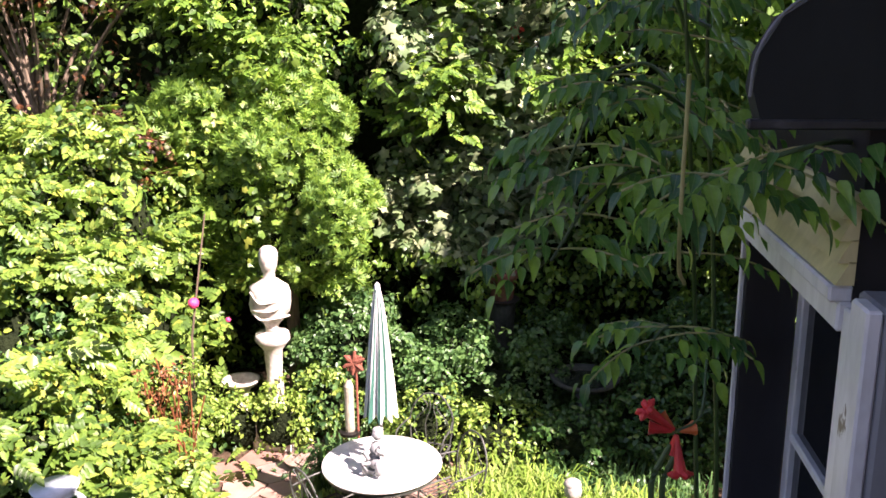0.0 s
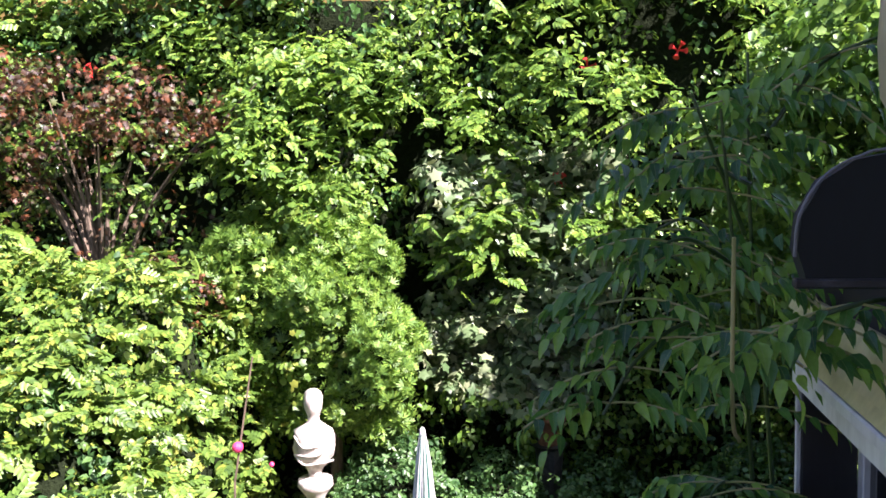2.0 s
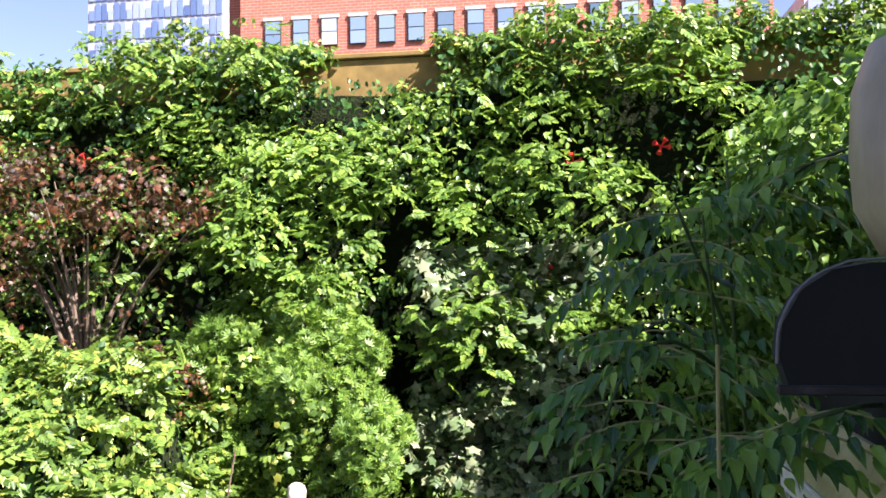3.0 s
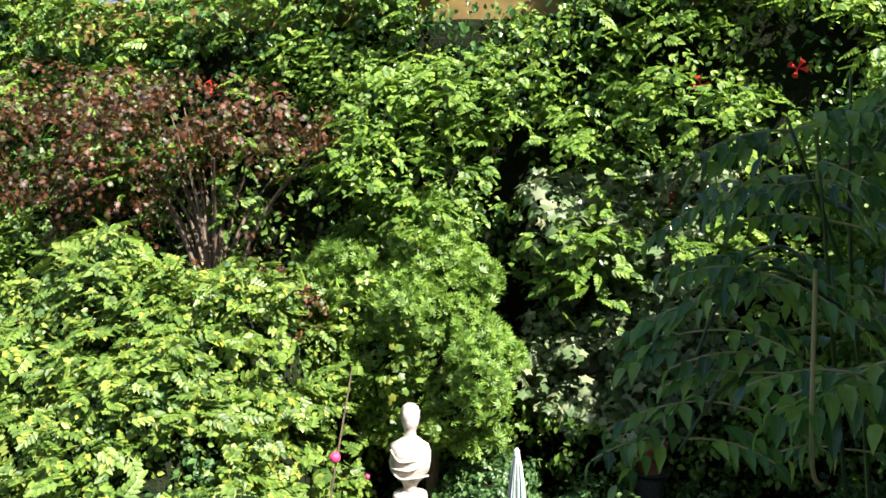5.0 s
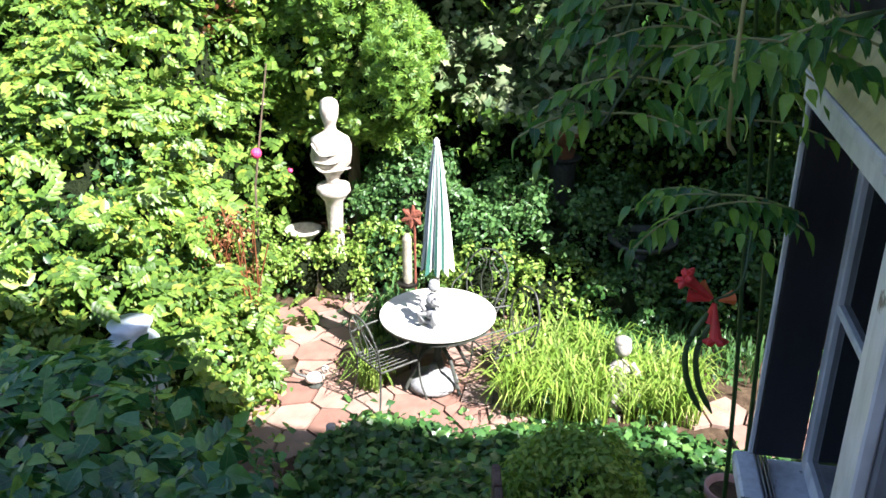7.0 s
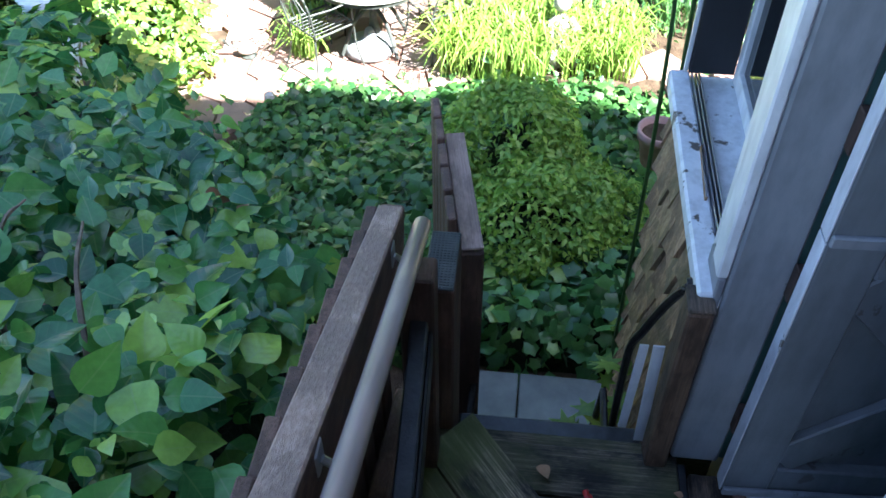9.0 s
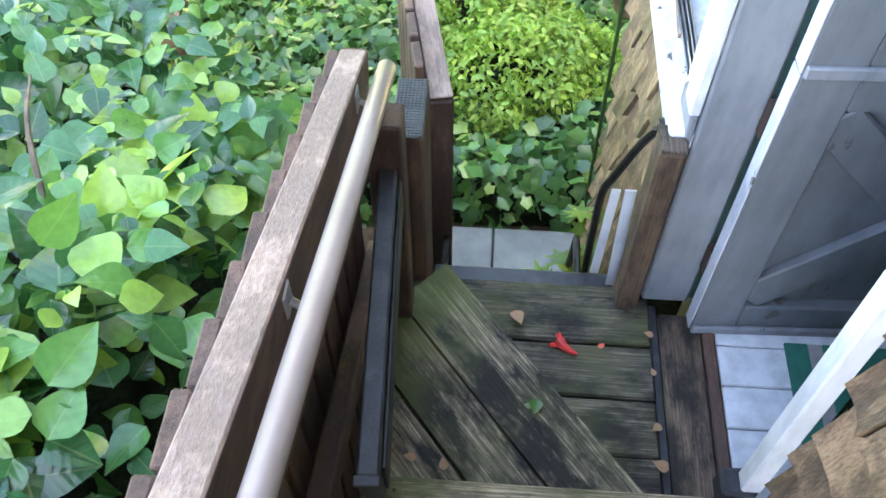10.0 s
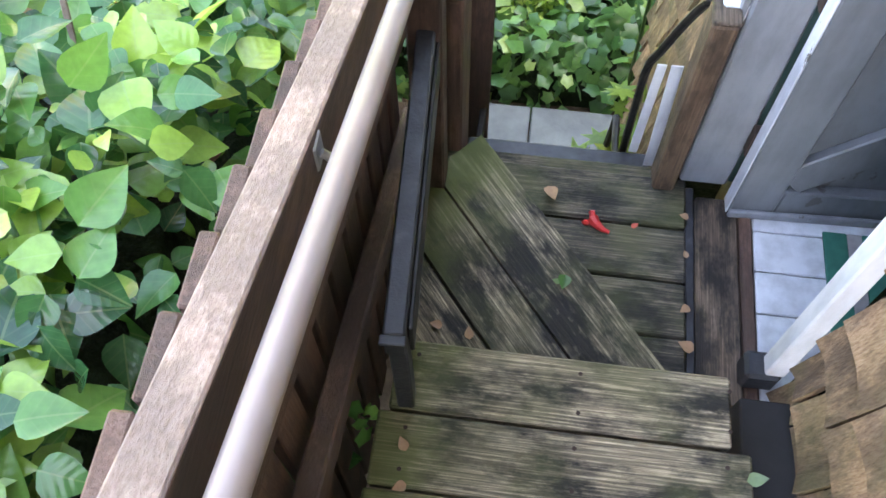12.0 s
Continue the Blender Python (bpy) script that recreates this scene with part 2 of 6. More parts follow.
def paint(name, c, chips, under=(0.14, 0.11, 0.09), rough=0.45, scale=9):
    k = Mat(name, rough)
    tone = k.ramp(k.noise(3, 4), [(0.3, tuple(v * 0.82 for v in c)), (0.7, tuple(min(1, v * 1.06) for v in c))])
    dirt = k.ramp(k.noise(scale * 2.5, 6, (1, 1, 0.3)), [(0.3, (0.72, 0.72, 0.72)), (0.6, (1, 1, 1))])
    col = k.mix(1.0, tone, dirt, "MULTIPLY")
    chip = k.ramp(k.noise(scale, 6, (1, 1, 0.45), 0.7), [(0.0, (0, 0, 0)), (chips, (0, 0, 0)), (chips + 0.02, (1, 1, 1))])
    return k.color(k.mix(chip, col, under)).bump(k.noise(35, 4), 0.18, 0.003).m


M["white"] = paint("white_paint", (0.72, 0.73, 0.74), 0.63)
M["white_peel"] = paint("peeling_white_paint", (0.68, 0.7, 0.73), 0.585, (0.1, 0.085, 0.07), 0.5, 14)
M["grey_paint"] = paint("grey_door_paint", (0.165, 0.178, 0.19), 0.64, (0.08, 0.075, 0.07))
M["grey_light"] = paint("light_grey_paint", (0.235, 0.245, 0.265), 0.64, (0.1, 0.1, 0.09))
M["green_strip"] = paint("green_paint", (0.07, 0.14, 0.12), 0.74)
M["cream"] = paint("cream_siding", (0.6, 0.53, 0.27), 0.78, (0.3, 0.27, 0.2))
M["awning"] = paint("dark_awning", (0.008, 0.012, 0.012), 0.85, (0.02, 0.02, 0.02), 0.85)
# near-black that paints shade under the awning and beside the deck
M["shade_black"] = paint("near_black_shade", (0.012, 0.011, 0.011), 0.85, (0.02, 0.02, 0.02), 0.9)
M["hinge"] = paint("rusty_hinge", (0.05, 0.028, 0.02), 0.6, (0.015, 0.012, 0.012), 0.8, 40)
M["beige"] = paint("beige_cover", (0.42, 0.36, 0.25), 0.85)
M["reveal"] = paint("dark_grey_board", (0.019, 0.019, 0.023), 0.76)
M["floor_white"] = paint("white_floor", (0.66, 0.68, 0.7), 0.72, (0.1, 0.09, 0.08))
M["mat_green"] = paint("mat_green", (0.02, 0.17, 0.12), 0.9, rough=0.9)
M["mat_grey"] = paint("mat_grey", (0.35, 0.33, 0.32), 0.9, rough=0.9)
k = Mat("window_glass", 0.04, spec=0.6)
M["glass"] = k.color((0.012, 0.014, 0.016)).m
k = Mat("aluminium", 0.35, 0.9)
M["alu"] = k.color(k.ramp(k.noise(20, 4), [(0.3, (0.4, 0.4, 0.42)), (0.7, (0.6, 0.6, 0.62))])).m
k = Mat("inside_wall", 0.8)
M["inside"] = k.color(k.ramp(k.noise(2, 3), [(0.3, (0.16, 0.15, 0.14)), (0.7, (0.22, 0.21, 0.2))])).m


def stone(name, lo, hi, scale=14, rough=0.8):
    k = Mat(name, rough)
    c = k.mix(1.0, k.ramp(k.noise(scale, 6), [(0.3, lo), (0.7, hi)]), k.ramp(k.noise(4, 3), [(0.3, (0.8, 0.8, 0.8)), (0.7, (1.1, 1.1, 1.1))]), "MULTIPLY")
    return k.color(c).bump(k.noise(scale * 4, 4), 0.4, 0.006).m


M["white_stone"] = stone("white_stone", (0.36, 0.31, 0.26), (0.7, 0.66, 0.6))
M["old_stone"] = stone("lichened_stone", (0.2, 0.19, 0.17), (0.5, 0.47, 0.42), 18)
M["grey_stone"] = stone("grey_stone", (0.16, 0.17, 0.175), (0.36, 0.37, 0.37))
M["table_top"] = stone("table_top", (0.6, 0.6, 0.57), (0.74, 0.74, 0.7), 40, 0.5)
M["terracotta"] = stone("terracotta", (0.26, 0.1, 0.06), (0.42, 0.19, 0.12))
M["pot_pink"] = stone("pot_pink", (0.36, 0.2, 0.17), (0.52, 0.32, 0.28))
M["rust"] = stone("rusty_iron", (0.12, 0.035, 0.02), (0.26, 0.08, 0.045), 30, 0.85)
M["wall_plaster"] = stone("wall_plaster", (0.16, 0.11, 0.03), (0.26, 0.18, 0.05), 3, 0.9)
M["dark_metal"] = stone("weathered_metal", (0.02, 0.024, 0.02), (0.075, 0.082, 0.07), 20, 0.55)
M["feeder"] = stone("feeder_tube", (0.24, 0.22, 0.16), (0.4, 0.38, 0.3), 30, 0.3)
M["blue_white"] = stone("pale_blue_glaze", (0.5, 0.6, 0.68), (0.72, 0.8, 0.86), 8, 0.35)
k = Mat("parasol_green", 0.85)
M["par_green"] = k.color(k.ramp(k.noise(40, 3), [(0.3, (0.02, 0.1, 0.075)), (0.7, (0.035, 0.15, 0.11))])).bump(k.noise(90, 3), 0.2, 0.003).m
k = Mat("parasol_white", 0.85)
M["par_white"] = k.color(k.ramp(k.noise(40, 3), [(0.3, (0.52, 0.54, 0.52)), (0.7, (0.66, 0.68, 0.66))])).bump(k.noise(90, 3), 0.2, 0.003).m
for nm, c in (("red_flower", (0.62, 0.035, 0.03)), ("orange_flower", (0.6, 0.14, 0.03)), ("pink_rose", (0.75, 0.06, 0.18)), ("pod_green", (0.03, 0.075, 0.015)), ("butt_orange", (0.65, 0.3, 0.1)), ("butt_white", (0.7, 0.66, 0.6)), ("water", (0.02, 0.025, 0.02))):
    k = Mat(nm, 0.08 if nm == "water" else 0.45)
    M[nm] = k.color(k.ramp(k.noise(25, 3), [(0.3, tuple(v * 0.7 for v in c)), (0.7, tuple(min(1, v * 1.15) for v in c))])).m
k = Mat("brick", 0.85)
bt = k.n.new("ShaderNodeTexBrick")
bt.inputs["Scale"].default_value, bt.inputs["Brick Width"].default_value, bt.inputs["Row Height"].default_value = 1.0, 0.44, 0.15
bt.inputs["Mortar Size"].default_value = 0.012
bt.inputs["Color1"].default_value, bt.inputs["Color2"].default_value, bt.inputs["Mortar"].default_value = (0.42, 0.13, 0.075, 1), (0.34, 0.11, 0.07, 1), (0.4, 0.3, 0.25, 1)
mp = k.n.new("ShaderNodeMapping")
mp.inputs["Rotation"].default_value = (radians(90), 0, 0)
k.l.new(k.co, mp.inputs["Vector"])
k.l.new(mp.outputs["Vector"], bt.inputs["Vector"])
M["brick"] = k.color(k.mix(1.0, bt.outputs["Color"], k.ramp(k.noise(0.6, 4), [(0.3, (0.85, 0.82, 0.8)), (0.7, (1.1, 1.1, 1.1))]), "MULTIPLY")).m
k = Mat("tower_glass", 0.12, 0.3)
M["tower"] = k.color(k.ramp(k.each(), [(0.0, (0.1, 0.16, 0.3)), (0.5, (0.2, 0.3, 0.5)), (1.0, (0.4, 0.48, 0.6))])).m
k = Mat("tower_frame", 0.5)
M["tower_frame"] = k.color(k.ramp(k.noise(2, 3), [(0.3, (0.3, 0.34, 0.42)), (0.7, (0.42, 0.46, 0.55))])).m
k = Mat("far_window", 0.1)
M["far_window"] = k.color(k.ramp(k.each(), [(0.0, (0.08, 0.14, 0.2)), (0.6, (0.2, 0.3, 0.4)), (0.9, (0.32, 0.4, 0.46)), (1.0, (0.6, 0.55, 0.45))])).m

# ---- mesh helpers ----
def part(name, bm, material, parent=None, label=""):
    """Link a bmesh as one mesh object under a thing or a part."""
    me = bpy.data.meshes.new(name)
    bm.to_mesh(me)
    bm.free()
    me.materials.append(material)
    ob = new(name, me)
    if parent is not None:
        ob.parent = parent
    if label:
        ob["label"] = label
    return ob


def empty(name, at, label="", category="", group="", kind="", rz=0):
    ob = new(name)
    ob.matrix_world = pose(*at, 0, 0, rz)
    return tagged(ob, label, category, group, kind)


def smooth(ob):
    ob.data.polygons.foreach_set("use_smooth", [True] * len(ob.data.polygons))
    return ob


def box(lo, hi, bevel=0.004, bm=None):
    bm = bm or bmesh.new()
    lo, hi = Vector(lo), Vector(hi)
    got = bmesh.ops.create_cube(bm, size=1, matrix=Matrix.Translation((lo + hi) / 2) @ Matrix.Diagonal((*(hi - lo), 1)))
    if bevel:
        edges = list({e for v in got["verts"] for e in v.link_edges})
        bmesh.ops.bevel(bm, geom=edges, offset=bevel, segments=1, affect="EDGES")
    return bm


def beam(a, b, width, height, bevel=0.003, bm=None, up=(0, 0, 1)):
    """A straight bar from a to b; width across, height along up."""
    bm = bm or bmesh.new()
    a, b = Vector(a), Vector(b)
    d = (b - a)
    y = d.normalized()
    x = y.cross(Vector(up)).normalized()
    z = x.cross(y)
    m = Matrix((x, y, z)).transposed().to_4x4()
    m.translation = (a + b) / 2
    got = bmesh.ops.create_cube(bm, size=1, matrix=m @ Matrix.Diagonal((width, d.length, height, 1)))
    if bevel:
        bmesh.ops.bevel(bm, geom=list({e for v in got["verts"] for e in v.link_edges}), offset=bevel, segments=1, affect="EDGES")
    return bm


def lathe(profile, n=20, bm=None, at=(0, 0, 0)):
    """Turn (radius, height) pairs about the z axis."""
    bm = bm or bmesh.new()
    rings = []
    for rad, h in profile:
        rings.append([bm.verts.new((at[0] + rad * math.cos(2 * math.pi * i / n), at[1] + rad * math.sin(2 * math.pi * i / n), at[2] + h)) for i in range(n)])
    for p, q in zip(rings, rings[1:]):
        for i in range(n):
            bm.faces.new((p[i], p[(i + 1) % n], q[(i + 1) % n], q[i]))
    bm.faces.new(list(reversed(rings[0])))
    bm.faces.new(rings[-1])
    return bm


def tube(points, radius, n=7, bm=None):
    """A round bar along points; radius is one number or one for each point."""
    bm = bm or bmesh.new()
    pts = [Vector(p) for p in points]
    rads = [float(radius)] * len(pts) if isinstance(radius, (int, float)) else [float(q) for q in radius]
    rings = []
    ref = Vector((0.31, 0.17, 0.93))
    for i, p in enumerate(pts):
        d = (pts[min(i + 1, len(pts) - 1)] - pts[max(i - 1, 0)]).normalized()
        u = d.cross(ref)
        u = u.normalized() if u.length > 0.05 else d.cross(Vector((1, 0, 0))).normalized()
        w = d.cross(u)
        rings.append([bm.verts.new(p + rads[i] * (math.cos(2 * math.pi * j / n) * u + math.sin(2 * math.pi * j / n) * w)) for j in range(n)])
    for p, q in zip(rings, rings[1:]):
        for j in range(n):
            bm.faces.new((p[j], p[(j + 1) % n], q[(j + 1) % n], q[j]))
    bm.faces.new(list(reversed(rings[0])))
    bm.faces.new(rings[-1])
    bmesh.ops.recalc_face_normals(bm, faces=bm.faces)
    return bm


def curve_pts(ctrl, n=12):
    """Points along a Catmull-Rom line through ctrl."""
    c = [Vector(p) for p in ctrl]
    c = [2 * c[0] - c[1]] + c + [2 * c[-1] - c[-2]]
    out = []
    for i in range(1, len(c) - 2):
        for s in range(n):
            t = s / n
            out.append(0.5 * (2 * c[i] + (c[i + 1] - c[i - 1]) * t + (2 * c[i - 1] - 5 * c[i] + 4 * c[i + 1] - c[i + 2]) * t * t + (3 * c[i] - c[i - 1] - 3 * c[i + 1] + c[i + 2]) * t ** 3))
    return out + [c[-2]]


def mesh_from(name, verts, quads, material, parent=None, flat=True, label="", uv=None):
    me = bpy.data.meshes.new(name)
    verts, quads = np.asarray(verts, np.float32), np.asarray(quads, np.int32)
    me.vertices.add(len(verts))
    me.vertices.foreach_set("co", verts.ravel())
    me.loops.add(quads.size)
    me.loops.foreach_set("vertex_index", quads.ravel())
    me.polygons.add(len(quads))
    me.polygons.foreach_set("loop_start", np.arange(0, quads.size, quads.shape[1], dtype=np.int32))
    me.update(calc_edges=True)
    if uv is not None:
        me.uv_layers.new(name="UVMap").data.foreach_set("uv", np.asarray(uv, np.float32)[quads.ravel()].ravel())
    me.materials.append(material)
    if not flat:
        me.polygons.foreach_set("use_smooth", np.ones(len(quads), bool))
    ob = new(name, me)
    if parent is not None:
        ob.parent = parent
    if label:
        ob["label"] = label
    return ob


# leaf shapes: x across, y along, z out of the leaf
def leaf_ovate(w=0.34, fold=0.10, curl=0.08):
    v = [(0, 0, 0), (-w, 0.32, fold), (-w * 0.72, 0.7, fold * 0.6 - curl * 0.4), (0, 1, -curl), (w * 0.72, 0.7, fold * 0.6 - curl * 0.4), (w, 0.32, fold)]
    return np.array(v), np.array([(0, 3, 2, 1), (0, 5, 4, 3)])


def leaf_fine(w=0.36, fold=0.07, curl=0.16, n=6):
    """An ovate leaf with a pointed, drooping tip."""
    mid, left, right = [], [], []
    for i in range(n + 1):
        t = i / n
        half = w * math.sin(math.pi * t ** 0.66) ** 0.9 * (1.0 - 0.25 * t * t) if 0 < i < n else 0.004
        drop = -curl * t * t
        mid.append((0, t, drop))
        left.append((-half, t + 0.02, drop + fold * half / w))
        right.append((half, t + 0.02, drop + fold * half / w))
    v = mid + left + right
    q = []
    for i in range(n):
        q.append((i, i + 1, n + 1 + i + 1, n + 1 + i))
        q.append((i + 1, i, 2 * n + 2 + i, 2 * n + 2 + i + 1))
    return np.array(v), np.array(q)


def leaf_lobed(n=5, deep=0.45, droop=0.12):
    """A lobed leaf: n pointed lobes round the stalk."""
    c = (0, 0.38, 0.05)
    ring = []
    for i in range(2 * n):
        a = math.radians(-90 + 360 * i / (2 * n))
        rad = (0.62 if i % 2 else deep * 0.75)
        if i == 0:
            rad = 0.3
        ring.append((rad * math.cos(a) * 0.92, 0.38 + rad * math.sin(a), -droop * rad))
    v = [c] + ring
    q = [(0, 1 + (2 * i) % (2 * n), 1 + (2 * i + 1) % (2 * n), 1 + (2 * i + 2) % (2 * n)) for i in range(n)]
    return np.array(v), np.array(q)


def leaf_pinnate(pairs=4, w=0.3, size=0.42):
    lv, lq = leaf_ovate(w, 0.1, 0.12)
    vs, qs = [], []
    for i in range(pairs):
        for s in (-1, 1):
            a = math.radians(s * (62 - 6 * i))
            at = np.array((0, 0.16 + 0.62 * i / pairs, -0.06 * (i / pairs) ** 2))
            k = lv * size * (1 - 0.08 * i)
            rot = np.stack([k[:, 0] * math.cos(a) + k[:, 1] * math.sin(a), -k[:, 0] * math.sin(a) + k[:, 1] * math.cos(a), k[:, 2] - 0.12 * k[:, 1]], 1)
            qs.append(lq + len(lv) * len(vs))
            vs.append(rot + at)
    qs.append(lq + len(lv) * len(vs))
    vs.append(lv * size + np.array((0, 0.78, -0.08)))
    return np.concatenate(vs), np.concatenate(qs)


def leaf_spray(n=5):
    """A flat fan of narrow scale-leaf twigs."""
    vs, qs = [], []
    for i in range(n):
        a = math.radians(-50 + 100 * i / (n - 1))
        ln = 1.0 - 0.3 * abs(i - (n - 1) / 2) / n
        d, s = np.array((math.sin(a), math.cos(a), 0.1 * (i % 2))), np.array((math.cos(a), -math.sin(a), 0)) * 0.07
        qs.append(np.array([(0, 1, 2, 3)]) + 4 * len(vs))
        vs.append(np.array([d * 0.05 - s * 0.4, d * 0.6 * ln - s * 1.3, d * ln, d * 0.6 * ln + s * 1.3]))
    return np.concatenate(vs), np.concatenate(qs)


def unit(a):
    return a / np.maximum(np.linalg.norm(a, axis=-1, keepdims=True), 1e-9)


def foliage(name, at, out, size, shape, material, parent=None, spread=0.8, hang=0.35, kind="", label=""):
    """One mesh of leaves: at (N,3), out (N,3) the side they face, size (N) or one number."""
    n = len(at)
    size = np.broadcast_to(np.asarray(size, float), (n,)) * RNG.uniform(0.65, 1.3, n)
    z = unit(unit(out) + spread * RNG.normal(0, 0.6, (n, 3)) + np.array((0, 0, 0.25)))
    tip = RNG.normal(0, 1, (n, 3)) + np.array((0, 0, -hang * 2.5)) + 0.5 * unit(out)
    tip = unit(tip - z * (tip * z).sum(1, keepdims=True))
    x = np.cross(tip, z)
    sv, sq = shape
    v = at[:, None, :] + size[:, None, None] * (sv[None, :, 0, None] * x[:, None] + sv[None, :, 1, None] * tip[:, None] + sv[None, :, 2, None] * z[:, None])
    q = sq[None] + (np.arange(n) * len(sv))[:, None, None]
    ob = mesh_from(name, v.reshape(-1, 3), q.reshape(-1, sq.shape[1]), material, parent, flat=len(sq) < 10, label=label, uv=np.tile(sv[:, :2], (n, 1)))
    if kind:
        ob["kind"] = kind
    return ob


def lattice(p, seed=0):
    """Smooth value noise in -1..1 at (N,3) points."""
    i = np.floor(p).astype(np.int64)
    f = p - i
    f = f * f * (3 - 2 * f)
    tot = np.zeros(len(p))
    for dx in (0, 1):
        for dy in (0, 1):
            for dz in (0, 1):
                h = ((i[:, 0] + dx) * 73856093) ^ ((i[:, 1] + dy) * 19349663) ^ ((i[:, 2] + dz) * 83492791) ^ (seed * 2654435761)
                h = (h ^ (h >> 13)) * 1274126177
                val = ((h ^ (h >> 16)) & 0xFFFF) / 32767.5 - 1
                tot += val * np.abs(1 - dx - f[:, 0]) * np.abs(1 - dy - f[:, 1]) * np.abs(1 - dz - f[:, 2])
    return tot


def rough(p, scale, seed=0):
    return lattice(p * scale, seed) + 0.5 * lattice(p * scale * 2.1, seed + 1) + 0.25 * lattice(p * scale * 4.3, seed + 2)


def sprigs(centres, out, per, radius):
    """Leaves gathered in rounded sprigs about centres: places and the sides they face."""
    n = len(centres)
    o = unit(RNG.normal(0, 1, (n, per, 3)) + 0.9 * unit(out)[:, None])
    rad = radius * RNG.uniform(0.35, 1.0, (n, per, 1)) * RNG.uniform(0.6, 1.3, (n, 1, 1))
    return (centres[:, None] + o * rad).reshape(-1, 3), o.reshape(-1, 3)


def shoots(centres, d, per, length, droop):
    """Leaves strung along arching shoots that leave the surface at centres towards d."""
    n = len(centres)
    d = unit(unit(d) + RNG.normal(0, 0.35, (n, 3)))
    t = np.linspace(0.12, 1.0, per)[None, :, None]
    ln = (length * RNG.uniform(0.5, 1.25, n))[:, None, None]
    p = centres[:, None] + d[:, None] * ln * t + np.array((0, 0, -droop)) * ln * t ** 2
    side = unit(np.cross(d, np.array((0.0, 0.0, 1.0))))[:, None]
    sgn = np.where(np.arange(per) % 2 == 0, 1.0, -1.0)[None, :, None]
    p = p + side * sgn * 0.035
    o = np.broadcast_to(np.array((0.1, -0.2, 0.9)), (n, per, 3)) + side * sgn * 0.5 + 0.25 * d[:, None]
    return p.reshape(-1, 3), o.reshape(-1, 3)


def over_field(fn, x0, x1, y0, y1, count, seed=0):
    """Points and normals on the height field z = fn(x, y); steep faces get their share."""
    n = count * 6
    x, y = RNG.uniform(x0, x1, n), RNG.uniform(y0, y1, n)
    z, e = fn(x, y), 0.05
    gx, gy = (fn(x + e, y) - fn(x - e, y)) / (2 * e), (fn(x, y + e) - fn(x, y - e)) / (2 * e)
    steep = np.sqrt(1 + gx ** 2 + gy ** 2)
    pick = RNG.choice(n, count, replace=False, p=np.minimum(steep, 6) / np.minimum(steep, 6).sum())
    p = np.stack([x, y, z], 1)[pick]
    # spread along steep faces
    return p, unit(np.stack([-gx, -gy, np.ones(n)], 1)[pick])


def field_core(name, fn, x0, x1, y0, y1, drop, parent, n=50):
    # a dark sheet below the leaves, its colour giving the inner shade
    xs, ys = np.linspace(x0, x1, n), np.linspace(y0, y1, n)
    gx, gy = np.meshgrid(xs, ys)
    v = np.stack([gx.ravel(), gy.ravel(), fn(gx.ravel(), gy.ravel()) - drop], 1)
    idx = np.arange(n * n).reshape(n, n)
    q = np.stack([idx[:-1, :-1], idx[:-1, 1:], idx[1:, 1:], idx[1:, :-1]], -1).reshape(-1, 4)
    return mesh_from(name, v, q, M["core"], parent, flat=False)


def on_blobs(blobs, count, seed=0, keep=lambda p: np.ones(len(p), bool), bumps=0.22, scale=2.2):
    """Points on the outside of a union of ellipsoids (centre, radii), roughened."""
    areas = np.array([(r[0] * r[1] + r[1] * r[2] + r[0] * r[2]) for _, r in blobs])
    which = RNG.choice(len(blobs), count * 2, p=areas / areas.sum())
    d = unit(RNG.normal(0, 1, (count * 2, 3)))
    c, rr = np.array([b[0] for b in blobs], float)[which], np.array([b[1] for b in blobs], float)[which]
    n = unit(d / rr)
    p = c + d * rr
    p = p + n * (bumps * rough(p, scale, seed))[:, None]
    ok = keep(p)
    for i, (bc, br) in enumerate(blobs):
        inside = (((p - np.array(bc)) / np.array(br)) ** 2).sum(1) < 0.7
        ok &= ~(inside & (which != i))
    return p[ok][:count], n[ok][:count]


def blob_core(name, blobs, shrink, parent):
    """Dark hulls that paint the shade inside a plant, one for each clump."""
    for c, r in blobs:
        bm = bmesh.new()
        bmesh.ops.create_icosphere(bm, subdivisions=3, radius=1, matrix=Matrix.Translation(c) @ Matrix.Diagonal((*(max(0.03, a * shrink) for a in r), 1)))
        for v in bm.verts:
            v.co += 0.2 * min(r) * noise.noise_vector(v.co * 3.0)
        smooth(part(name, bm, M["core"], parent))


# ---- ground and house ----
DECK, LAND, SLAB = 2.60, 2.42, 1.05
FLOOR_IN = 2.42


def ground_h(x, y):
    """The garden is level; a bank rises from the path to the slab below the stairs."""
    t = np.clip((5.6 - y) / 2.9, 0, 1) * np.clip((x + 2.6) / 1.2, 0, 1)
    return (SLAB - 0.05) * t * t * (3 - 2 * t)


